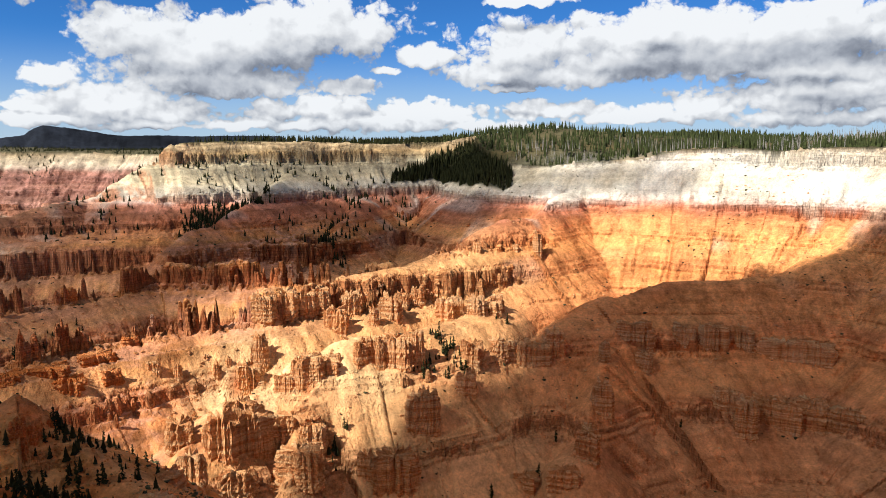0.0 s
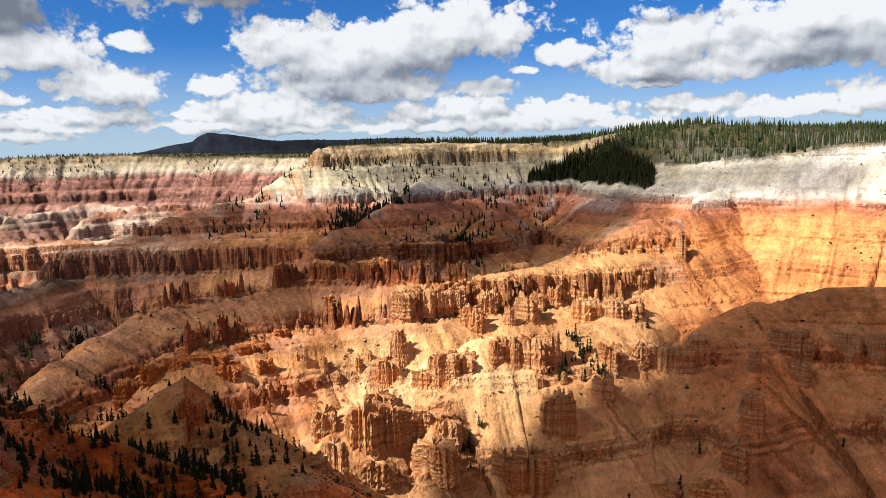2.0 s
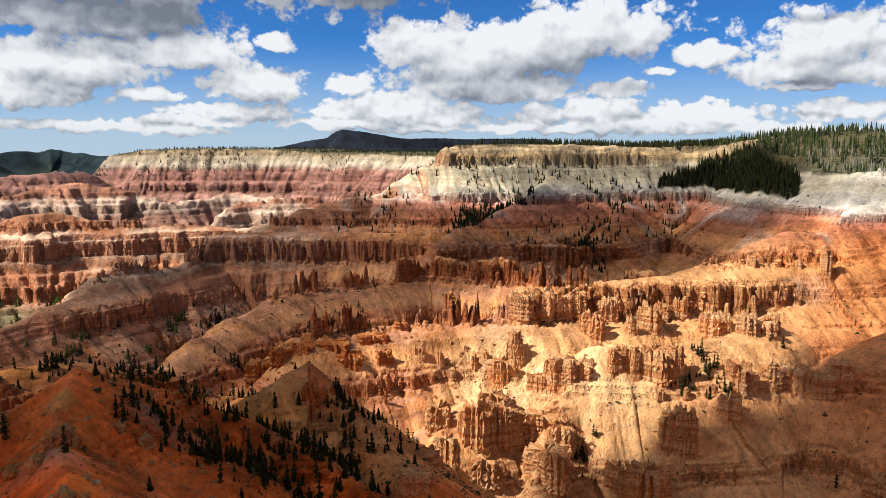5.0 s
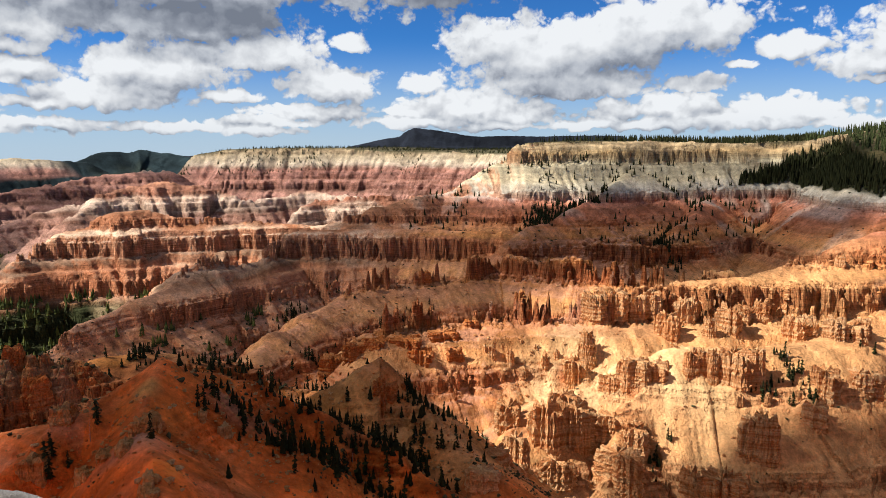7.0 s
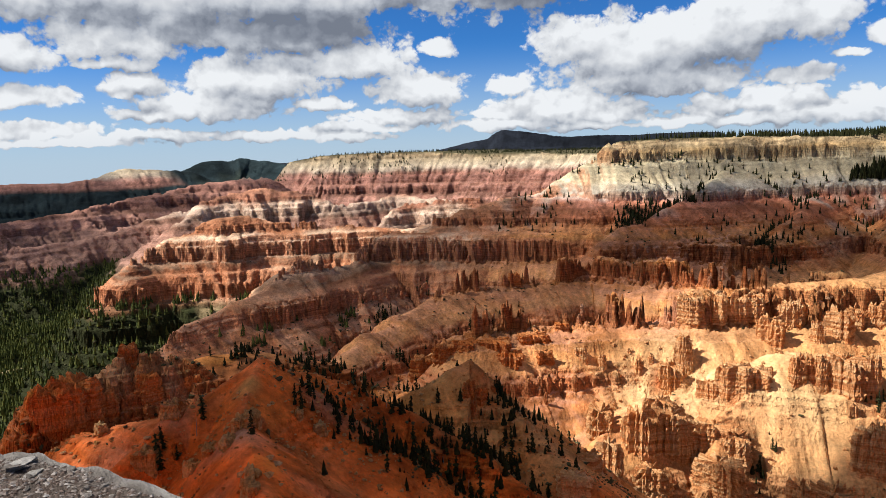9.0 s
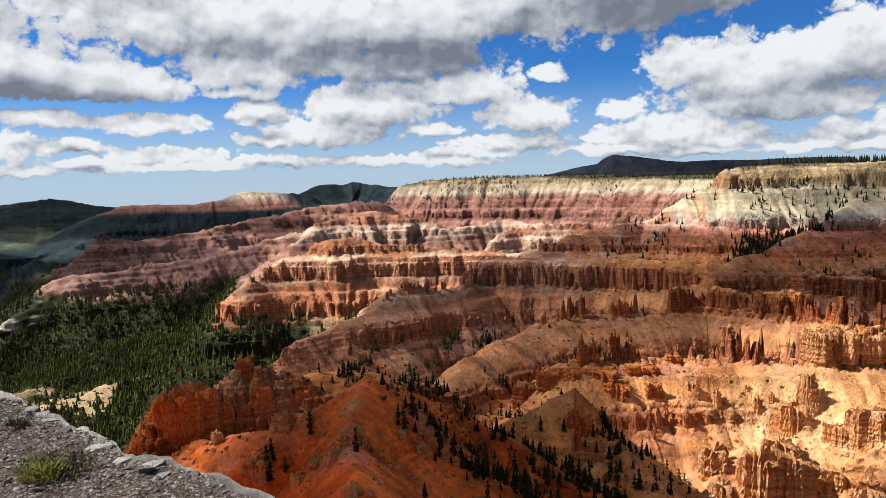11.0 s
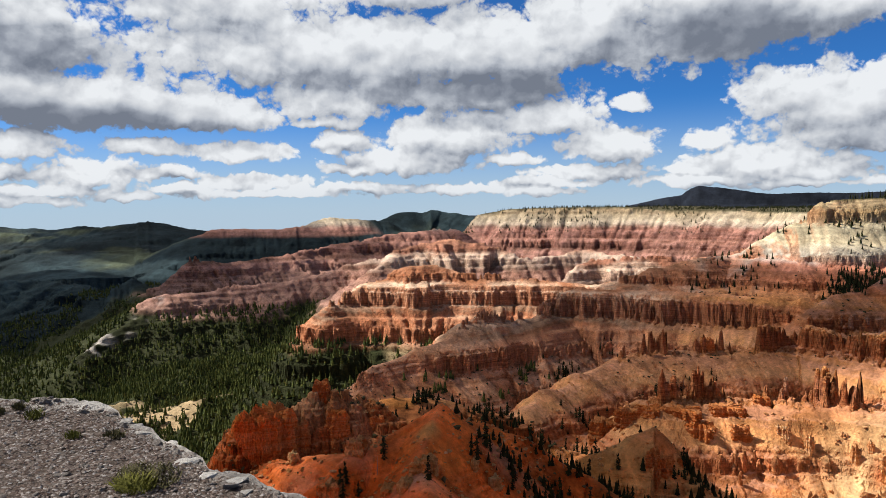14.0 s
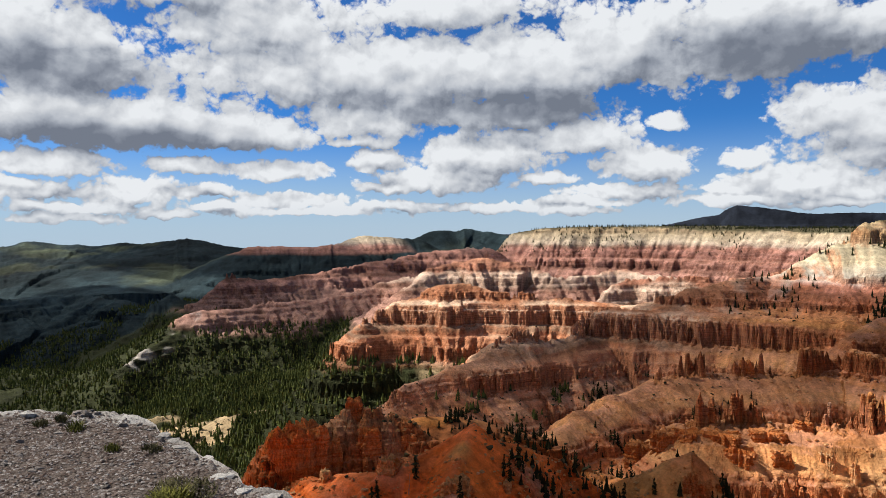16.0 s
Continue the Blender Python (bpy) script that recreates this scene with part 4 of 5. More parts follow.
# ---- the ledge that the camera looks over ----
def stone_material(name, light, dark, scale=9.0):
    m, n = material(name, 0.95)
    tone = n.noise(n.place, scale, 6.0, 0.65)
    info = n.add("ShaderNodeObjectInfo").outputs["Random"]
    c = n.mix(n.span(tone, 0.3, 0.7), dark, light)
    lift = n.span(info, 0, 1, 0.7, 1.15, False)
    grey = n.add("ShaderNodeCombineColor")
    for i in range(3):
        n.link(lift, grey.inputs[i])
    n.link(n.mix(1.0, c, grey.outputs[0], "MULTIPLY"), n.bsdf.inputs["Base Color"])
    bump(n, n.noise(n.place, scale * 2.5, 8.0, 0.7), 0.8, 0.03)
    return m


def ledge_material():
    """Brown grit on top, bare white limestone where the vertex colour says that the lip is clean."""
    m, n = material("pale_limestone", 0.95)
    tone = n.noise(n.place, 3.0, 8.0, 0.7)
    bare = n.mix(n.span(tone, 0.3, 0.7), (0.28, 0.25, 0.22), (0.52, 0.495, 0.46))
    grit = n.mix(n.span(n.noise(n.place, 11.0, 6.0, 0.7), 0.3, 0.7), (0.07, 0.05, 0.04), (0.17, 0.14, 0.12))
    clean = n.add("ShaderNodeVertexColor", layer_name="bare").outputs[0]
    n.link(n.mix(clean, grit, bare), n.bsdf.inputs["Base Color"])
    bump(n, n.math("ADD", n.noise(n.place, 5.0, 9.0, 0.75), n.noise(n.place, 1.4, 4.0, 0.6)), 1.0, 0.12)
    return m


LEDGE = ledge_material()
PEBBLE = stone_material("limestone_rubble", (0.36, 0.325, 0.295), (0.15, 0.12, 0.10), 14.0)
WHITE_STONE = stone_material("white_limestone", (0.54, 0.515, 0.475), (0.34, 0.31, 0.28), 4.0)
LEDGE_EDGE = [(-60, 1.5), (0, 1.8), (30, 2.4), (45, 3.0), (54.8, 3.56), (58, 3.76), (60.8, 3.98), (63.1, 4.28), (65.9, 4.70), (67.3, 4.78), (69.65, 5.02), (69.9, 5.3), (71.8, 5.76), (74.5, 6.38),
              (75.1, 6.55), (75.4, 6.9), (77.8, 7.25), (80.0, 7.6), (84.2, 7.95), (92, 8.5), (105, 9.0), (120, 8.0), (150, 7.0), (240, 5.0)]


def ledge_edge(a):
    return np.interp(a, [p[0] for p in LEDGE_EDGE], [p[1] for p in LEDGE_EDGE])


def ledge_top(x, y):
    r = np.hypot(x, y)
    a = np.degrees(np.arctan2(-x, y))
    lip = np.clip((r - ledge_edge(a) + 0.7) / 0.7, 0, 1)
    return fractal(x, y, 0.9, 4, 201) * 0.024 + fractal(x, y, 0.16, 3, 207) * 0.012 + lip * fractal(x, y, 0.42, 3, 211) * 0.055 * np.clip((r - 3.8) / 1.5, 0.15, 1)


def make_ledge():
    a = np.concatenate([np.arange(-60, 30, 3.0), np.arange(30, 120, 0.3), np.arange(120, 241, 3.0)])
    edge = ledge_edge(a) + fractal(a, a * 0, 2.6, 5, 221, 0.6) * 0.17 * np.clip((a - 56) / 18, 0.08, 1)
    s = np.concatenate([np.linspace(0, 1, 110), [1.004, 1.012, 1.03, 1.05, 1.09, 1.16, 1.3]])
    drop = np.concatenate([np.zeros(110), [0.04, 0.22, 0.5, 0.95, 1.6, 2.6, 4.5]])
    ss, aa = np.meshgrid(s, a, indexing="ij")
    rr = 0.05 + ss * (edge[None, :] - 0.05)
    rr = rr + (drop[:, None] > 0.1) * fractal(aa * 0.5, ss * 30, 1.0, 3, 231) * 0.12
    x, y = -np.sin(np.radians(aa)) * rr, np.cos(np.radians(aa)) * rr
    z = ledge_top(x, y) - drop[:, None]
    n, m = x.shape
    k = np.arange(n * m).reshape(n, m)
    quads = np.stack([k[:-1, :-1], k[:-1, 1:], k[1:, 1:], k[1:, :-1]], -1).reshape(-1, 4)
    me = mesh_of("rim_ledge", np.stack([x, y, z], -1).reshape(-1, 3), quads.tolist(), LEDGE)
    bare = np.clip((rr - edge[None, :] + 0.42 + fractal(x, y, 0.7, 3, 241) * 0.25) / 0.3, 0, 1)
    paint = np.stack([bare, bare, bare, np.ones_like(bare)], -1)
    me.color_attributes.new("bare", "FLOAT_COLOR", "POINT").data.foreach_set("color", paint.astype(np.float32).ravel())
    return tagged(new("rim_ledge", me), "pale grey limestone ledge strewn with rubble at the rim", "ledge", kind="structure")


def pebble_mesh(seed, mat):
    rnd = random.Random(seed)
    bm = bmesh.new()
    bmesh.ops.create_icosphere(bm, subdivisions=1, radius=1.0)
    for v in bm.verts:
        v.co *= rnd.uniform(0.55, 1.3)
    me = bpy.data.meshes.new("stone")
    bm.to_mesh(me)
    bm.free()
    me.materials.append(mat)
    return me


def ledge_spots(rnd, count):
    while count:
        a, r = rnd.uniform(50, 90), rnd.uniform(3.2, 9)
        if r > ledge_edge(a) - 0.12 or rnd.random() > r / 9:
            continue
        count -= 1
        x, y = -math.sin(radians(a)) * r, math.cos(radians(a)) * r
        yield x, y, float(ledge_top(np.array([x]), np.array([y]))[0]), ledge_edge(a) - r


def make_rubble(ledge):
    rnd = random.Random(5)
    shapes = [pebble_mesh(k, PEBBLE) for k in range(8)]
    for x, y, z, rim in ledge_spots(rnd, 290):
        size = rnd.uniform(0.016, 0.034) if rim > 0.45 or math.hypot(x, y) < 4.4 else rnd.uniform(0.02, 0.06)
        ob = new("stone", rnd.choice(shapes))
        ob.parent = ledge
        ob.matrix_world = pose(x, y, z + size * 0.15, rnd.uniform(-20, 20), rnd.uniform(-20, 20), rnd.uniform(0, 360)) @ Matrix.Diagonal((size, size * rnd.uniform(0.6, 1), size * rnd.uniform(0.3, 0.6), 1))
    # white blocks broken loose along the lip
    blocks = [pebble_mesh(k + 30, WHITE_STONE) for k in range(6)]
    for k in range(20):
        a = rnd.uniform(67, 89)
        r = ledge_edge(a) - rnd.uniform(0.02, 0.4)
        x, y = -math.sin(radians(a)) * r, math.cos(radians(a)) * r
        size = rnd.uniform(0.04, 0.12) * min(1, r / 6)
        ob = new("block", blocks[k % 6])
        ob.parent = ledge
        ob.matrix_world = pose(x, y, float(ledge_top(np.array([x]), np.array([y]))[0]) - size * 0.06, rnd.uniform(-8, 8), rnd.uniform(-8, 8), rnd.uniform(0, 360)) @ Matrix.Diagonal((size * 1.3, size * rnd.uniform(0.7, 1.1), size * rnd.uniform(0.2, 0.36), 1))
    # the small gravel between them
    base = np.array([(1, 0.1, 0), (0.1, 0.9, 0.1), (-0.9, 0.2, 0), (-0.1, -1, 0.1), (0.2, 0.1, 0.9), (0, 0, -0.8)])
    faces = np.array([(0, 1, 4), (1, 2, 4), (2, 3, 4), (3, 0, 4), (1, 0, 5), (2, 1, 5), (3, 2, 5), (0, 3, 5)])
    verts, polys = [], []
    for i, (x, y, z, rim) in enumerate(ledge_spots(rnd, 22000)):
        size = rnd.uniform(0.007, 0.021) * (1.0 if rim > 0.3 or rnd.random() < 0.6 else 0.4)
        t = rnd.uniform(0, 6.28)
        c, s = math.cos(t), math.sin(t)
        q = base * (size, size * rnd.uniform(0.6, 1), size * rnd.uniform(0.3, 0.6))
        verts.append(np.stack([q[:, 0] * c - q[:, 1] * s + x, q[:, 0] * s + q[:, 1] * c + y, q[:, 2] + z + size * 0.1], -1))
        polys.append(faces + i * len(base))
    gravel = new("gravel", mesh_of("gravel", np.concatenate(verts), np.concatenate(polys).tolist(), GRAVEL))
    tagged(gravel, "grey and brownish limestone gravel on the ledge", "gravel", kind="stuff")


def gravel_material():
    m, n = material("gravel", 0.95)
    rand = n.add("ShaderNodeNewGeometry").outputs["Random Per Island"]
    n.link(n.ramp(rand, (0.0, (0.075, 0.052, 0.042)), (0.4, (0.135, 0.10, 0.082)), (0.8, (0.20, 0.17, 0.15)), (1.0, (0.34, 0.31, 0.285))), n.bsdf.inputs["Base Color"])
    return m


GRAVEL = gravel_material()
make_rubble(make_ledge())

# ---- towers of rock standing out of the slopes ----
def height_at(x, y):
    return ground(np.atleast_1d(np.array(x, float)), np.atleast_1d(np.array(y, float)))[0]


def tower_mesh(wide, deep, high, seed, mat):
    """A ribbed wall or pillar with a jagged top, cut by beds of harder and softer stone."""
    rnd = random.Random(seed)
    sides, rows = 26 + 3 * round(wide), 14
    ribs = max(2.2, wide * 0.26)
    verts, faces = [], []

    def wave(a, scale, k):
        return noise.noise(Vector((math.cos(a) * scale + seed * 1.7, math.sin(a) * scale + k, seed * 0.31)))

    for j in range(rows + 1):
        f = j / rows
        for i in range(sides):
            a = 6.2832 * i / sides
            top = high * (0.72 + 0.26 * (0.5 - 1.6 * abs(wave(a, ribs * 0.6, 0))) + 0.2 * wave(a, ribs * 1.2, 9) - (0.2 if abs(math.cos(a)) > 0.8 else 0))
            z = -9 + (top + 9) * f
            rib = 0.30 * (1 - 2.4 * abs(wave(a, ribs * 0.6, 0))) + 0.12 * (1 - 2.4 * abs(wave(a, ribs * 1.6, 5)))
            bed = noise.noise(Vector((z * 0.5, seed * 3.1, 0))) * 0.14 + (0.08 if noise.noise(Vector((z * 0.8, seed, 5))) > 0.1 else -0.05)
            sq = 1 / max(abs(math.cos(a)), abs(math.sin(a))) ** 0.55
            body = ((1.25 - 0.42 * f if wide < 12 else 1.14 - 0.18 * f) + rib * (0.6 + 0.4 * f) + bed) * (0.88 if f > 0.95 else 1.0) * sq
            verts.append((math.cos(a) * wide * 0.5 * body + 0.3 * rnd.random(), math.sin(a) * deep * 0.5 * body + 0.3 * rnd.random(), z))
    for j in range(rows):
        for i in range(sides):
            k = (i + 1) % sides
            faces.append((j * sides + i, j * sides + k, (j + 1) * sides + k, (j + 1) * sides + i))
    verts.append((0, 0, high * 0.72))
    for i in range(sides):
        faces.append((rows * sides + i, rows * sides + (i + 1) % sides, len(verts) - 1))
    return mesh_of("rock_tower", verts, faces, mat)


def tower(x, y, foot, wide, high, label, group, seed, mat=TOWER_ROCK, deep=0.75):
    ob = new("rock_tower", tower_mesh(wide, max(wide * deep, 6) if wide < 14 else 12, high * 0.8, seed, mat))
    face = math.degrees(math.atan2(-x, y))
    ob.matrix_world = pose(x, y, foot, 0, 0, face + random.Random(seed).uniform(-25, 25))
    return tagged(ob, label, "rock tower", group)


# place, foot, width and height of each
PINNACLES = [(-133, 518, -166, 11, 42), (-140, 509, -178, 14, 29), (-187, 494, -168, 5, 22), (-163, 507, -172, 5, 20), (-200, 488, -162, 6, 17), (-206, 488, -157, 3, 10), (-156, 514, -164, 4, 13), (-173, 515, -158, 4, 8), (-185, 513, -154, 4, 7), (-165, 432, -193, 14, 30), (-50, 578, -151, 8, 29)]
CASTLE = [(-55, 513, -166, 10, 36), (-49, 518, -164, 7, 33), (-41, 516, -164, 7, 35), (-29, 521, -162, 21, 31), (-13, 522, -166, 9, 41), (-100, 495, -172, 9, 32), (-91, 499, -164, 16, 22), (-79, 506, -163, 15, 16), (-110, 495, -174, 12, 17)]
BLOCKS = [(-138, 431, -198, 18, 45), (-121, 445, -199, 22, 43), (-134, 461, -183, 16, 21), (-98, 460, -193, 23, 21), (-84, 458, -197, 15, 20), (-90, 437, -213, 25, 29), (-140, 381, -189, 13, 27), (-4, 483, -199, 13, 40), (-126, 419, -218, 21, 29), (-124, 309, -154, 11, 11), (-112, 263, -144, 12, 13)]
BUTTRESSES = [(-137, 553, -131, 15, 25), (-122, 567, -130, 15, 24), (-108, 579, -140, 13, 33), (-96, 585, -130, 12, 22), (-81, 568, -150, 15, 31), (-72, 593, -143, 13, 32), (-63, 608, -142, 22, 29), (-38, 596, -147, 16, 32), (-29, 619, -144, 11, 25), (-16, 629, -143, 12, 25), (0, 648, -140, 12, 17), (10, 617, -153, 14, 29), (21, 627, -151, 11, 25), (37, 596, -143, 12, 24), (50, 602, -146, 16, 21), (57, 612, -144, 11, 22)]
EAST_TOWERS = [(131, 518, -208, 13, 44), (111, 474, -221, 14, 35), (177, 598, -173, 28, 31), (181, 576, -189, 12, 26), (142, 558, -176, 7, 28), (248, 595, -174, 21, 30), (223, 600, -169, 16, 21), (269, 600, -169, 27, 18), (308, 586, -183, 48, 25), (331, 581, -185, 27, 26), (249, 526, -227, 14, 45), (269, 541, -219, 24, 26), (284, 533, -226, 20, 36), (302, 531, -223, 20, 37), (325, 517, -220, 25, 27)]
WEST_TOWERS = [(-287, 431, -152, 18, 14), (-305, 426, -165, 18, 16), (-276, 438, -147, 15, 10), (-243, 450, -158, 16, 15), (-224, 469, -159, 11, 14), (-238, 479, -147, 23, 9), (-259, 451, -147, 23, 9), (-226, 507, -143, 11, 9), (-343, 648, -140, 11, 19)]
SHOULDER_TOWERS = [(241, 542, -210, 19, 23), (44, 696, -106, 7, 20), (109, 720, -113, 8, 40), (85, 718, -106, 8, 11), (31, 542, -172, 15, 30), (53, 563, -174, 14, 25), (71, 570, -178, 19, 28), (87, 569, -179, 19, 25), (103, 578, -171, 14, 26), (25, 517, -189, 13, 28), (-10, 483, -199, 17, 37), (-46, 454, -231, 11, 40), (-27, 450, -233, 26, 44), (92, 462, -236, 19, 21), (66, 477, -243, 16, 16)]
SLABS = [(-177, 147, -86, 6, 8), (-174, 141, -84, 5, 6), (-171, 133, -87, 5, 6), (-180, 133, -91, 5, 5), (-183, 128, -96, 4, 6), (-145, 120, -85, 3, 5), (-139, 114, -86, 4, 6), (-239, 131, -96, 4, 7), (-210, 140, -88, 6, 10), (-203, 125, -99, 8, 12), (-181, 171, -92, 5, 5), (-175, 176, -98, 5, 5)]
OUTCROPS = [(-178, 148, -88, 8, 5), (-170, 283, -120, 6, 11), (-172, 276, -116, 5, 11), (-166, 291, -118, 3, 7)]
OUTCROPS += [(-278, 133, -102, 12, 25), (-275, 142, -100, 14, 24), (-274, 153, -98, 8, 8), (-270, 171, -97, 10, 11), (-263, 188, -100, 7, 10), (-210, 142, -88, 5, 8), (-284, 171, -83, 7, 7)]
seed = 40
for rows, label, group in ((PINNACLES, "slender dark red pinnacle on the sunlit slope", "pinnacles on the slope"),
                           (CASTLE, "fluted wall of pale orange rock on a spur", "walls of the castle rock"),
                           (BLOCKS, "massive layered orange rock above the gulch", "rocks above the gulch"),
                           (BUTTRESSES, "fluted orange buttress below the ridge crest", "buttresses of the ridge"),
                           (OUTCROPS, "small tan and red outcrop on the near ridge", "outcrops of the near ridge"),
                           (SLABS, "pale tan slab of rock breaking through the red slope", "slabs of the red slope"),
                           (WEST_TOWERS, "fluted red buttress in the shade of a cloud", "buttresses of the western ridges"),
                           (EAST_TOWERS + SHOULDER_TOWERS, "weathered orange tower on the shaded slope", "towers of the eastern slope")):
    for x, y, foot, wide, high in rows:
        seed += 1
        tower(x, y, foot, wide, high, label, group, seed, TOWER_TAN if rows is SLABS else TOWER_RED if rows in (OUTCROPS, WEST_TOWERS) else TOWER_ROCK)


# ---- trees ----
def conifer_parts(seed, high=8.0, dense=7):
    """Trunk and crown meshes of a ragged mountain conifer."""
    rnd = random.Random(seed)
    tv, tf = [], []
    for j in range(4):
        r = 0.018 * high * (1 - j / 3.4)
        for i in range(6):
            a = 6.2832 * i / 6
            tv.append((math.cos(a) * r, math.sin(a) * r, -0.8 + (high * 0.98 + 0.8) * j / 3))
    for j in range(3):
        for i in range(6):
            k = (i + 1) % 6
            tf.append((j * 6 + i, j * 6 + k, j * 6 + 6 + k, j * 6 + 6 + i))
    cv, cf = [], []
    whorls = 13
    for w_ in range(whorls):
        f = w_ / (whorls - 1)
        z = high * (0.10 + 0.88 * f)
        reach = (high * 0.21 * (1 - f) ** 0.5 * min(1, 0.55 + 2.2 * f) + 0.10) * rnd.uniform(0.45, 1.3)
        lean = rnd.uniform(-0.25, 0.25), rnd.uniform(-0.25, 0.25)
        for b_ in range(dense):
            a = 6.2832 * (b_ + rnd.random()) / dense
            r = reach * rnd.uniform(0.45, 1.2)
            if rnd.random() < 0.2:
                continue
            wide = r * rnd.uniform(0.35, 0.55)
            ca, sa = math.cos(a), math.sin(a)
            droop = r * rnd.uniform(0.15, 0.5)
            k = len(cv)
            lift = high * 0.05
            cv += [(lean[0], lean[1], z + lift), (ca * r * 0.6 - sa * wide, sa * r * 0.6 + ca * wide, z - droop * 0.5), (ca * r, sa * r, z - droop),
                   (ca * r * 0.6 + sa * wide, sa * r * 0.6 - ca * wide, z - droop * 0.5), (ca * r * 0.5, sa * r * 0.5, z - droop * 0.2 - lift)]
            cf += [(k, k + 1, k + 2), (k, k + 2, k + 3), (k + 4, k + 2, k + 1), (k + 4, k + 3, k + 2)]
    return mesh_of("trunk", tv, tf, BARK), mesh_of("crown", cv, cf, NEEDLES)


def make_tree(seed):
    root = new("conifer")
    trunk, crown = conifer_parts(seed)
    for name, me in (("trunk", trunk), ("crown", crown)):
        ob = new(name, me)
        ob.parent = root
    return tagged(root, "dark green spruce on the red canyon slope", "tree", "conifers on the slopes")


def make_snag(seed):
    rnd = random.Random(seed)
    root = new("dead_tree")
    trunk = conifer_parts(seed)[0].copy()
    trunk.materials.clear()
    trunk.materials.append(SNAG)
    ob = new("trunk", trunk)
    ob.parent = root
    for k in range(9):
        z, a = rnd.uniform(2, 7), rnd.uniform(0, 6.28)
        r = rnd.uniform(0.4, 1.1)
        ca, sa = math.cos(a), math.sin(a)
        me = mesh_of("limb", [(0.05 * sa, -0.05 * ca, z), (-0.05 * sa, 0.05 * ca, z), (0, 0, z - 0.1), (ca * r, sa * r, z + rnd.uniform(-0.1, 0.4))],
                     [(0, 1, 3), (1, 2, 3), (2, 0, 3)], SNAG)
        limb = new("limb", me)
        limb.parent = root
    return tagged(root, "bare grey dead spruce among the living trees", "dead tree", "dead trees on the slopes")


# middle, half widths and number of trees in each stand
STANDS_NEAR = [(-265, 320, 24, 34, 14), (-173, 228, 25, 33, 22), (-160, 234, 20, 29, 16), (-143, 238, 19, 33, 14), (-132, 264, 14, 28, 9), (-151, 228, 12, 18, 10),
               (-162, 196, 6, 9, 6), (-177, 191, 3, 7, 3), (-187, 186, 8, 11, 4), (-200, 132, 3, 4, 4), (-200, 142, 2, 2, 1), (-259, 170, 2, 2, 1),
               (-193, 146, 12, 8, 1), (-253, 148, 2, 2, 1), (-180, 174, 2, 2, 1), (-158, 141, 6, 6, 1), (-305, 251, 9, 10, 9), (-278, 277, 9, 11, 14), (-263, 289, 7, 8, 9)]
STANDS_MID = [(-516, 643, 10, 19, 18), (-506, 710, 10, 9, 7), (-340, 519, 6, 25, 14), (-331, 555, 9, 11, 8), (-346, 451, 7, 20, 9),
              (-335, 589, 5, 8, 3), (-160, 289, 5, 5, 7), (-158, 315, 7, 22, 5), (-171, 408, 6, 7, 4), (-72, 458, 6, 5, 6), (-62, 473, 3, 2, 2),
              (-9, 521, 9, 6, 12), (7, 540, 11, 11, 16), (20, 535, 11, 6, 8)]
STANDS_EAST = [(10, 521, 3, 2, 1), (54, 594, 8, 6, 4), (95, 514, 3, 2, 1), (195, 529, 3, 2, 1), (40, 458, 5, 2, 2), (77, 481, 2, 2, 1), (-336, 573, 6, 10, 5),
               (-338, 545, 6, 9, 8), (-317, 612, 4, 5, 2), (-180, 427, 16, 10, 6), (-150, 275, 4, 3, 3), (-137, 275, 2, 2, 2)]
trees, snag, placed = [make_tree(k) for k in range(5)], make_snag(9), []
rnd = random.Random(77)
places = [(x + rnd.gauss(0, 0.55) * rx, y + rnd.gauss(0, 0.55) * ry) for x, y, rx, ry, n in STANDS_NEAR + STANDS_MID + STANDS_EAST for _ in range(n)]
levels = height_at([p[0] for p in places], [p[1] for p in places])
for k, ((x, y), z) in enumerate(zip(places, levels)):
    size = rnd.uniform(0.5, 1.2) * (1.1 if math.hypot(x, y) < 400 else 1.25)
    bare = k % 19 == 7
    at = pose(x, y, float(z) - 0.3, rnd.uniform(-4, 4), rnd.uniform(-4, 4), rnd.uniform(0, 360))
    source = snag if bare else trees[k % 5 if k >= 5 else k]
    tree = source if source not in placed else copy_thing(source, at)
    placed.append(tree)
    tree.matrix_world = at
    tree.scale = (size, size, size * rnd.uniform(0.9, 1.2))


def woods(name, label, xs, ys, low, high, mat, seed, thin=0.2):
    """Many small conifers as one mesh: three ragged tiers each."""
    rng = np.random.default_rng(seed)
    zs = height_at(xs, ys)
    n = len(xs)
    tall = rng.uniform(low, high, n)
    verts, faces = [], []
    sides = 5
    for tier, (z0, z1, r) in enumerate(((0.06, 0.55, 1.0), (0.32, 0.8, 0.72), (0.58, 1.0, 0.45))):
        turn = rng.uniform(0, 6.28, n)
        ring = []
        for i in range(sides):
            a = turn + 6.2832 * i / sides
            rad = tall * thin * r * rng.uniform(0.65, 1.2, n)
            ring.append(np.stack([xs + np.cos(a) * rad, ys + np.sin(a) * rad, zs + tall * (z0 + rng.uniform(-0.05, 0.05, n))], -1))
        ring.append(np.stack([xs, ys, zs + tall * z1], -1))
        verts.append(np.stack(ring, 1))
    v = np.concatenate([q.reshape(-1, 3) for q in verts])
    for tier in range(3):
        base = (tier * n + np.arange(n)) * (sides + 1)
        for i in range(sides):
            faces.append(np.stack([base + i, base + (i + 1) % sides, base + sides], -1))
    ob = new(name, mesh_of(name, v, np.concatenate(faces).tolist(), mat))
    return tagged(ob, label, "forest", kind="stuff")


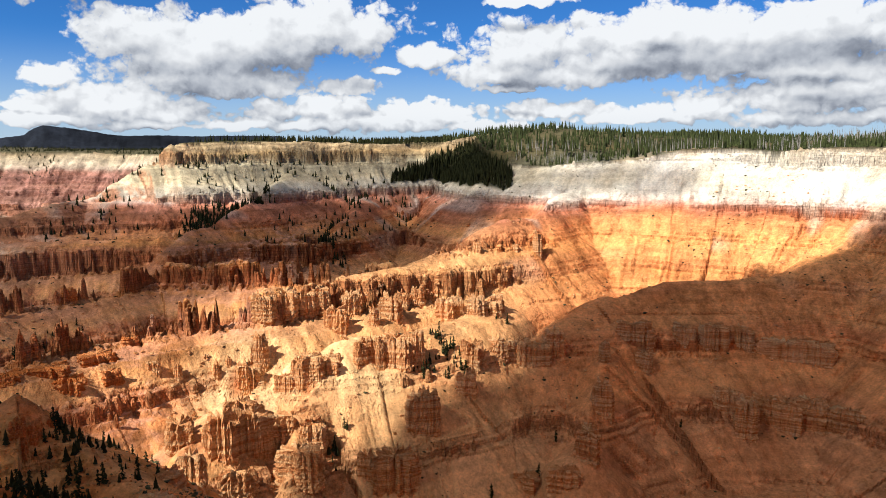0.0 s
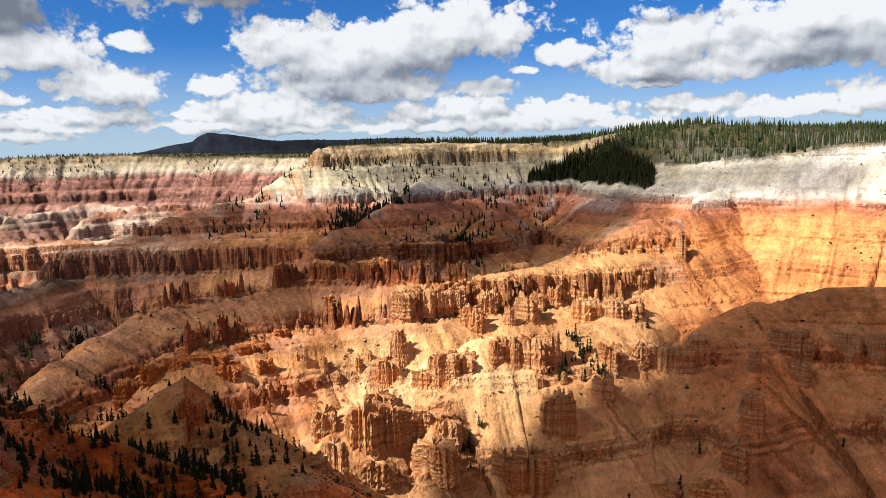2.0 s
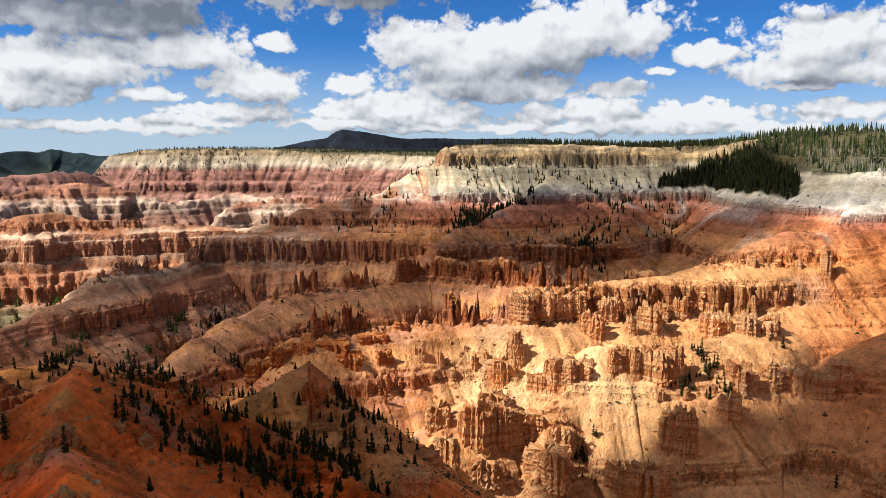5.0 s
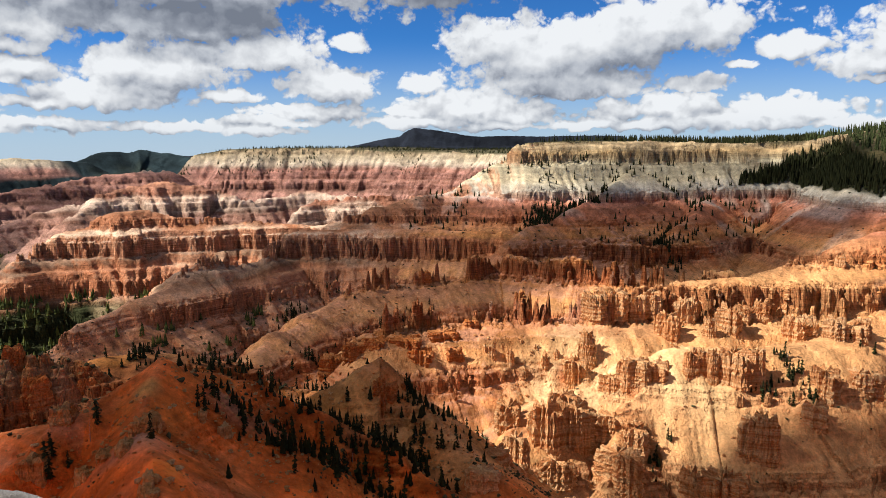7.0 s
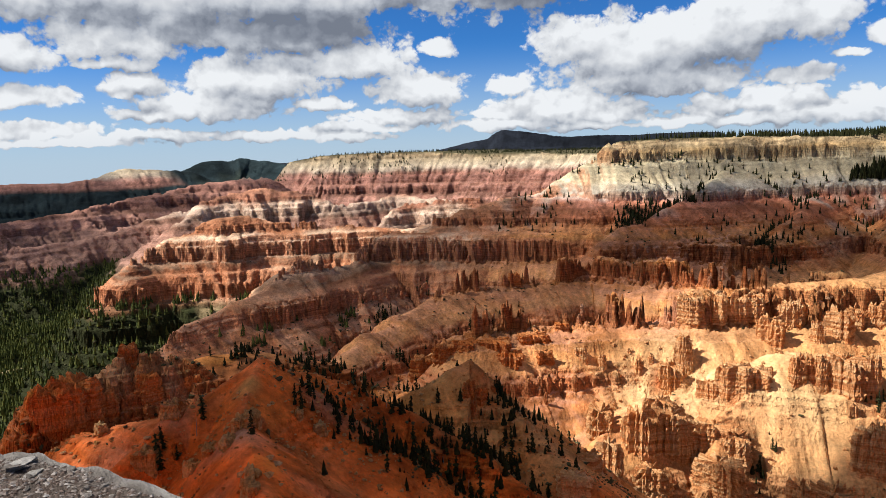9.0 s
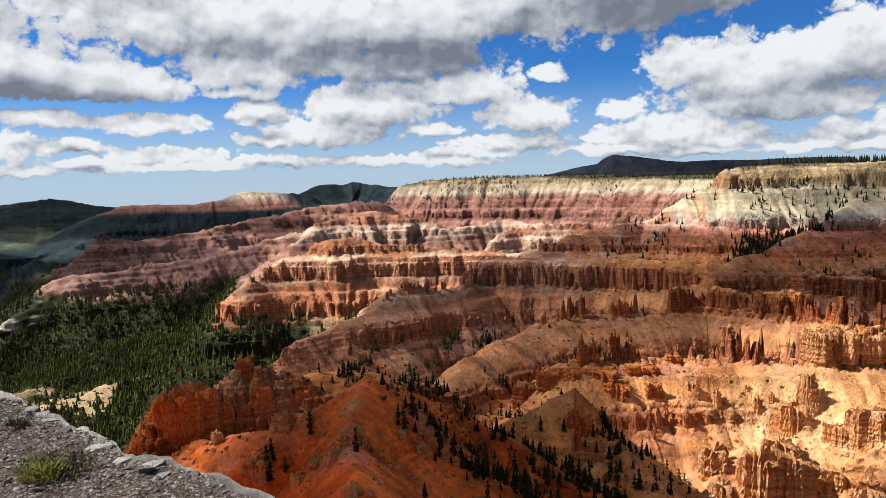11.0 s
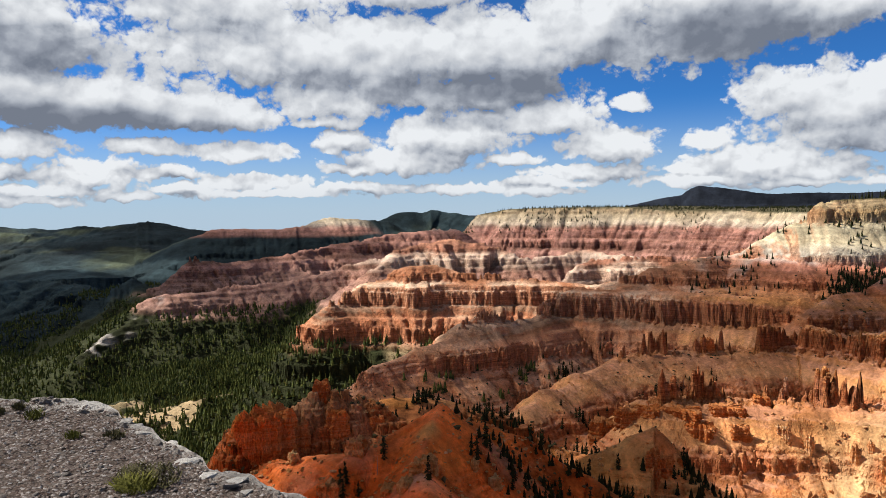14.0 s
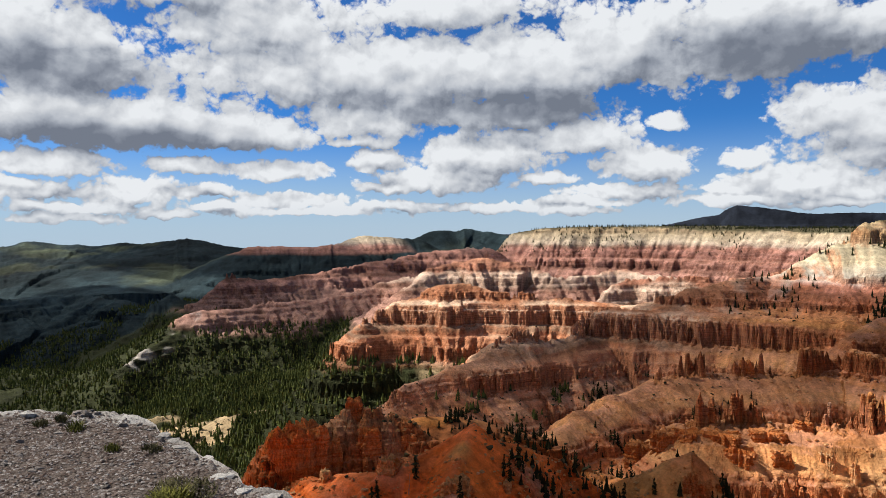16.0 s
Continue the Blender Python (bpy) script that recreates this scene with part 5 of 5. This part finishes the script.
def scatter(rng, count, x0, x1, y0, y1, keep):
    xs, ys = rng.uniform(x0, x1, count), rng.uniform(y0, y1, count)
    z, inner, _ = ground(xs, ys)
    dx = (ground(xs + 2, ys)[0] - z) / 2
    dy = (ground(xs, ys + 2)[0] - z) / 2
    ok = keep(xs, ys, z, inner, np.hypot(dx, dy))
    return xs[ok], ys[ok]


rng = np.random.default_rng(3)
young = [(x + rng.normal(0, 0.8) * rx, y + rng.normal(0, 0.8) * ry) for x, y, rx, ry, n in STANDS_NEAR[:9] + STANDS_NEAR[16:] + STANDS_MID for _ in range(3 * n if x < -120 and y < 330 else n)]
woods("young_conifers", "young dark conifers between the larger trees", np.array([p[0] for p in young]), np.array([p[1] for p in young]), 1.5, 7.5, NEEDLES, 8, 0.24)
pick = scatter(rng, 25000, -2300, -520, 120, 1050, lambda x, y, z, i, s: (z < np.where(x < -1080, np.where(y < 520, -204, -218), np.where(y < 640, -180, -200))) & (s < np.where(x < -1080, 1.8, 1.1)) & (fractal(x, y, 140, 4, 301) > np.where((x > -1150) & (y < 640), np.where(fractal(x, y, 9, 1, 327) > 0.3, -0.4, 0.06), -0.42 + 0.3 * (z > -228))))
more = scatter(rng, 13000, -1350, -520, 150, 900, lambda x, y, z, i, s: (z < np.where(y < 640, -176, -198)) & (s < 1.1) & (fractal(x, y, 140, 4, 301) > np.where((x > -1150) & (y < 640), np.where(fractal(x, y, 9, 1, 327) > 0.3, -0.4, 0.06), -0.42 + 0.3 * (z > -228))))
hills = scatter(rng, 4200, -1750, -1080, 330, 760, lambda x, y, z, i, s: (z < np.where(y < 520, -200, -214)) & (s < 2))
pick = [np.concatenate(q) for q in zip(pick, more, hills)]
bare = nearest_on(CRESTS["white_tail"], *pick)[0] < 24
pick = [q[~bare] for q in pick]
woods("valley_forest", "dense dark green conifer forest on the valley floor", *pick, 6, 14, WOODLAND, 1, 0.25)
pick = scatter(rng, 13000, 20, 900, 700, 1500, lambda x, y, z, i, s: i & (fractal(x, y, 90, 3, 303) > -0.6))
woods("plateau_forest", "spruce forest on the plateau behind the rim", *pick, 5, 16, PLATEAU, 2, 0.15)
pick = scatter(rng, 5200, -420, 40, 1050, 1700, lambda x, y, z, i, s: i & (np.hypot(x, y) < 1700))
woods("mesa_forest", "dark spruce forest on top of the mesa", *pick, 7, 13, NEEDLES, 3, 0.17)
pick = scatter(rng, 9000, -120, 120, 930, 1230, lambda x, y, z, i, s: ~i & (gully_wood(x, y, z) > 0.5))
woods("gully_forest", "dense spruce forest filling the gully below the plateau", *pick, 9, 17, NEEDLES, 4, 0.16)
pick = scatter(rng, 900, -480, -30, 820, 1130, lambda x, y, z, i, s: ~i & (z < -10) & (z > -118) & (fractal(x, y, 60, 3, 305) > 0.12))
woods("mesa_slope_trees", "scattered dark conifers on the slopes of the mesa", *pick, 6, 11, NEEDLES, 5, 0.2)
line = [(-228 - 95 * t + rng.normal(0, 7), 965 - 56 * t + rng.normal(0, 9)) for t in rng.uniform(0, 1, 130)] + [(-140 + rng.normal(0, 14), 883 + rng.normal(0, 12)) for _ in range(45)]
line += [(-285 - 30 * t + rng.normal(0, 6), 960 - 70 * t + rng.normal(0, 9)) for t in rng.uniform(0, 1, 60)]
woods("spur_trees", "lines of dark conifers on the spurs of the mesa", np.array([p[0] for p in line]), np.array([p[1] for p in line]), 7, 12, NEEDLES, 6, 0.2)
pick = scatter(rng, 7500, -2900, -300, 1100, 3300, lambda x, y, z, i, s: i & (np.hypot(x, y) < 3300))
woods("far_forest", "distant dark forest on the far plateau", *pick, 6, 11, NEEDLES, 7, 0.25)


pick = scatter(rng, 1900, 60, 720, 760, 1000, lambda x, y, z, i, s: i & (fractal(x, y, 60, 3, 321) > -0.1))
woods("dead_trunks", "bare grey trunks of dead spruces along the rim", *pick, 9, 18, SNAG, 12, 0.035)


def columns(seed):
    """Slender fluted columns along the cliff bands, as one mesh."""
    rng = np.random.default_rng(seed)
    xs, ys = rng.uniform(-760, 330, 52000), rng.uniform(440, 1090, 52000)
    z, inner, _ = ground(xs, ys)
    steep = np.hypot(ground(xs + 1.5, ys)[0] - z, ground(xs, ys + 1.5)[0] - z) / 1.5
    top = np.full(len(xs), -999.0)
    for low, high in BANDS[1:5]:
        top = np.where((z > low - 2) & (z < high), high, top)
    keep = (top > -999) & ~inner & (steep > 1.6) & (fractal(xs, ys, 80, 3, 331) > -0.25) & (np.hypot(xs, ys) > 470) & (xs < 30 + 60 * (ys > 600))
    xs, ys, z, top = xs[keep][:1300], ys[keep][:1300], z[keep][:1300], top[keep][:1300]
    n, sides, rows = len(xs), 7, 6
    foot, crown = z - rng.uniform(4, 9, n), np.minimum(top + rng.uniform(-5, 1.0, n), z + 8)
    wide, turn = rng.uniform(1.5, 3.3, n), rng.uniform(0, 6.28, n)
    out = np.zeros((n, rows + 1, sides + 0, 3))
    for j in range(rows + 1):
        f = j / rows
        level = foot + (crown - foot) * f
        bed = 1 + 0.22 * soft_noise(level / 2.2, level * 0, 337) - 0.3 * f
        for i in range(sides):
            a = turn + 6.2832 * i / sides
            r = wide * bed * (1 + 0.25 * soft_noise(np.arange(n) * 7.3, np.full(n, i * 1.7 + (j // 2) * 0.9), 341)) * (0.5 if j == rows else 1)
            out[:, j, i] = np.stack([xs + np.cos(a) * r, ys + np.sin(a) * r, level + 0 * a], -1)
    k = np.arange(n * (rows + 1) * sides).reshape(n, rows + 1, sides)
    nxt = np.roll(k, -1, axis=2)
    quads = np.stack([k[:, :-1], nxt[:, :-1], nxt[:, 1:], k[:, 1:]], -1).reshape(-1, 4)
    v = out.reshape(-1, 3)
    me = mesh_of("rock_columns", v, quads.tolist() + k[:, rows].tolist(), ROCK)
    paint = rock_colour(v[:, 0], v[:, 1], v[:, 2], np.zeros(len(v), bool), np.full(len(v), 1.2), v[:, 0] + v[:, 1])
    paint[:, :3] *= np.repeat(rng.uniform(0.8, 1.1, n), (rows + 1) * sides)[:, None]
    me.color_attributes.new("rock", "FLOAT_COLOR", "POINT").data.foreach_set("color", paint.astype(np.float32).ravel())
    return tagged(new("rock_columns", me), "slender fluted red and orange columns along the cliffs", "hoodoos", kind="stuff")


columns(61)


pick = scatter(rng, 2600, -2000, -700, 1750, 2200, lambda x, y, z, i, s: ~i & (z > -90) & (fractal(x, y, 90, 3, 323) > 0.22))
woods("cliff_trees", "dark conifers in the gullies of the cream cliffs", *pick, 6, 12, NEEDLES, 13, 0.25)


def lumps(name, label, category, xs, ys, low, high, mat, seed, flat=0.7):
    """Boulders or bushes as one mesh."""
    rng = np.random.default_rng(seed)
    shape = pebble_mesh(seed, mat)
    base = np.array([v.co[:] for v in shape.vertices])
    tri = np.array([p.vertices[:] for p in shape.polygons])
    zs, n = height_at(xs, ys), len(xs)
    size = low + (high - low) * rng.random(n) ** 3
    a = rng.uniform(0, 6.28, n)
    q = base[None] * size[:, None, None] * np.stack([np.ones(n), rng.uniform(0.6, 1, n), rng.uniform(0.4, 0.9, n) * flat], -1)[:, None, :]
    c, s_ = np.cos(a)[:, None], np.sin(a)[:, None]
    v = np.stack([q[..., 0] * c - q[..., 1] * s_ + xs[:, None], q[..., 0] * s_ + q[..., 1] * c + ys[:, None], q[..., 2] + zs[:, None] + size[:, None] * 0.15], -1)
    f = tri[None] + (np.arange(n) * len(base))[:, None, None]
    return tagged(new(name, mesh_of(name, v.reshape(-1, 3), f.reshape(-1, 3).tolist(), mat)), label, category, kind="stuff")


pick = scatter(rng, 9000, -420, 420, 120, 800, lambda x, y, z, i, s: ~i & (np.hypot(x, y) > 150) & (s < 1.1) & (fractal(x, y, 50, 3, 311) > 0.05))
lumps("boulders", "fallen orange and tan boulders on the slopes", "boulders", *pick, 0.4, 2.2, TOWER_ROCK, 21)
pick = scatter(rng, 5000, -300, -90, 90, 330, lambda x, y, z, i, s: ~i & (np.hypot(x, y) > 150) & (fractal(x, y, 35, 3, 317) > 0.0))
lumps("rubble", "small red and tan stones strewn over the near ridge", "rubble", *pick, 0.15, 1.0, TOWER_RED, 23)
pick = scatter(rng, 9000, -300, -90, 90, 330, lambda x, y, z, i, s: ~i & (np.hypot(x, y) > 150) & (fractal(x, y, 22, 3, 319) > 0.3))
lumps("tan_stones", "broken tan and grey stones lying in bands on the red ridge", "stones", *pick, 0.2, 1.3, TOWER_TAN, 25, 0.8)
pick = scatter(rng, 4200, -300, -90, 90, 330, lambda x, y, z, i, s: ~i & (np.hypot(x, y) > 150) & (fractal(x, y, 30, 3, 325) > 0.1))
lumps("ridge_shrubs", "low dark green shrubs scattered over the red ridge", "shrubs", *pick, 0.3, 1.3, SCRUB, 26, 1.2)
pick = scatter(rng, 11000, -900, 420, 120, 1050, lambda x, y, z, i, s: ~i & (np.hypot(x, y) > 150) & (s < 1.2) & (fractal(x, y, 70, 3, 313) > 0.15))
lumps("scrub", "low dark scrub dotted over the slopes", "scrub", *pick, 0.5, 1.9, SCRUB, 22, 1.0)

pick = scatter(rng, 5000, -1200, -480, 80, 640, lambda x, y, z, i, s: ~i & (np.hypot(x, y) > 420) & (z < -178))
lumps("valley_scrub", "olive and brown scrub over the pale valley soil", "scrub", *pick, 0.8, 2.8, SCRUB, 27, 1.0)

# ---- tufts on the ledge ----
def tuft(x, y, wide, high, mat, label):
    rnd = random.Random(int(x * 100))
    verts, faces = [], []
    for k in range(150 if wide < 0.15 else 420):
        a, d = rnd.uniform(0, 6.28), wide * rnd.random() ** 0.6
        bx, by = math.cos(a) * d, math.sin(a) * d * 0.7
        lean, h = rnd.uniform(0.2, 0.7) * (1.0 if wide < 0.15 else 2.6), high * rnd.uniform(0.5, 1.0) * (1.1 - d / wide * 0.6)
        t = rnd.uniform(0, 6.28)
        wd = 0.003 + wide * 0.008
        k0 = len(verts)
        tx, ty = math.cos(t), math.sin(t)
        verts += [(bx - ty * wd, by + tx * wd, -0.01), (bx + ty * wd, by - tx * wd, -0.01), (bx + tx * h * lean + ty * wd, by + ty * h * lean - tx * wd, h * 0.6), (bx + tx * h * lean * 1.6, by + ty * h * lean * 1.6, h)]
        faces += [(k0, k0 + 1, k0 + 2), (k0, k0 + 2, k0 + 3)]
    ob = new("grass_tuft", mesh_of("grass_tuft", verts, faces, mat))
    ob.location = (x, y, float(ledge_top(np.array([x]), np.array([y]))[0]) + 0.01)
    return tagged(ob, label, "grass tuft", "tufts on the ledge")


TUFT_GREEN = leaf_material("tuft_green", (0.05, 0.055, 0.012), (0.16, 0.15, 0.03))
TUFT_DARK = leaf_material("tuft_dark", (0.05, 0.045, 0.02), (0.14, 0.125, 0.055))
for x, y, wide, high, mat, label in ((-4.75, 1.37, 0.27, 0.05, TUFT_DARK, "dark matted low plant on the rubble"), (-4.62, 1.25, 0.16, 0.06, TUFT_GREEN, "green edge of a matted plant on rubble"),
                                     (-6.8, 1.13, 0.11, 0.10, TUFT_GREEN, "yellow-green grass tuft on the ledge"), (-6.0, 1.23, 0.08, 0.07, TUFT_GREEN, "small yellow-green grass tuft on the ledge"),
                                     (-5.8, 1.47, 0.10, 0.06, TUFT_DARK, "dry dark tuft on the ledge"), (-7.1, 0.91, 0.09, 0.06, TUFT_DARK, "dry brown tuft on the ledge"), (-7.15, 1.08, 0.07, 0.08, TUFT_DARK, "dry tuft on the ledge")):
    tuft(x, y, wide, high, mat, label)
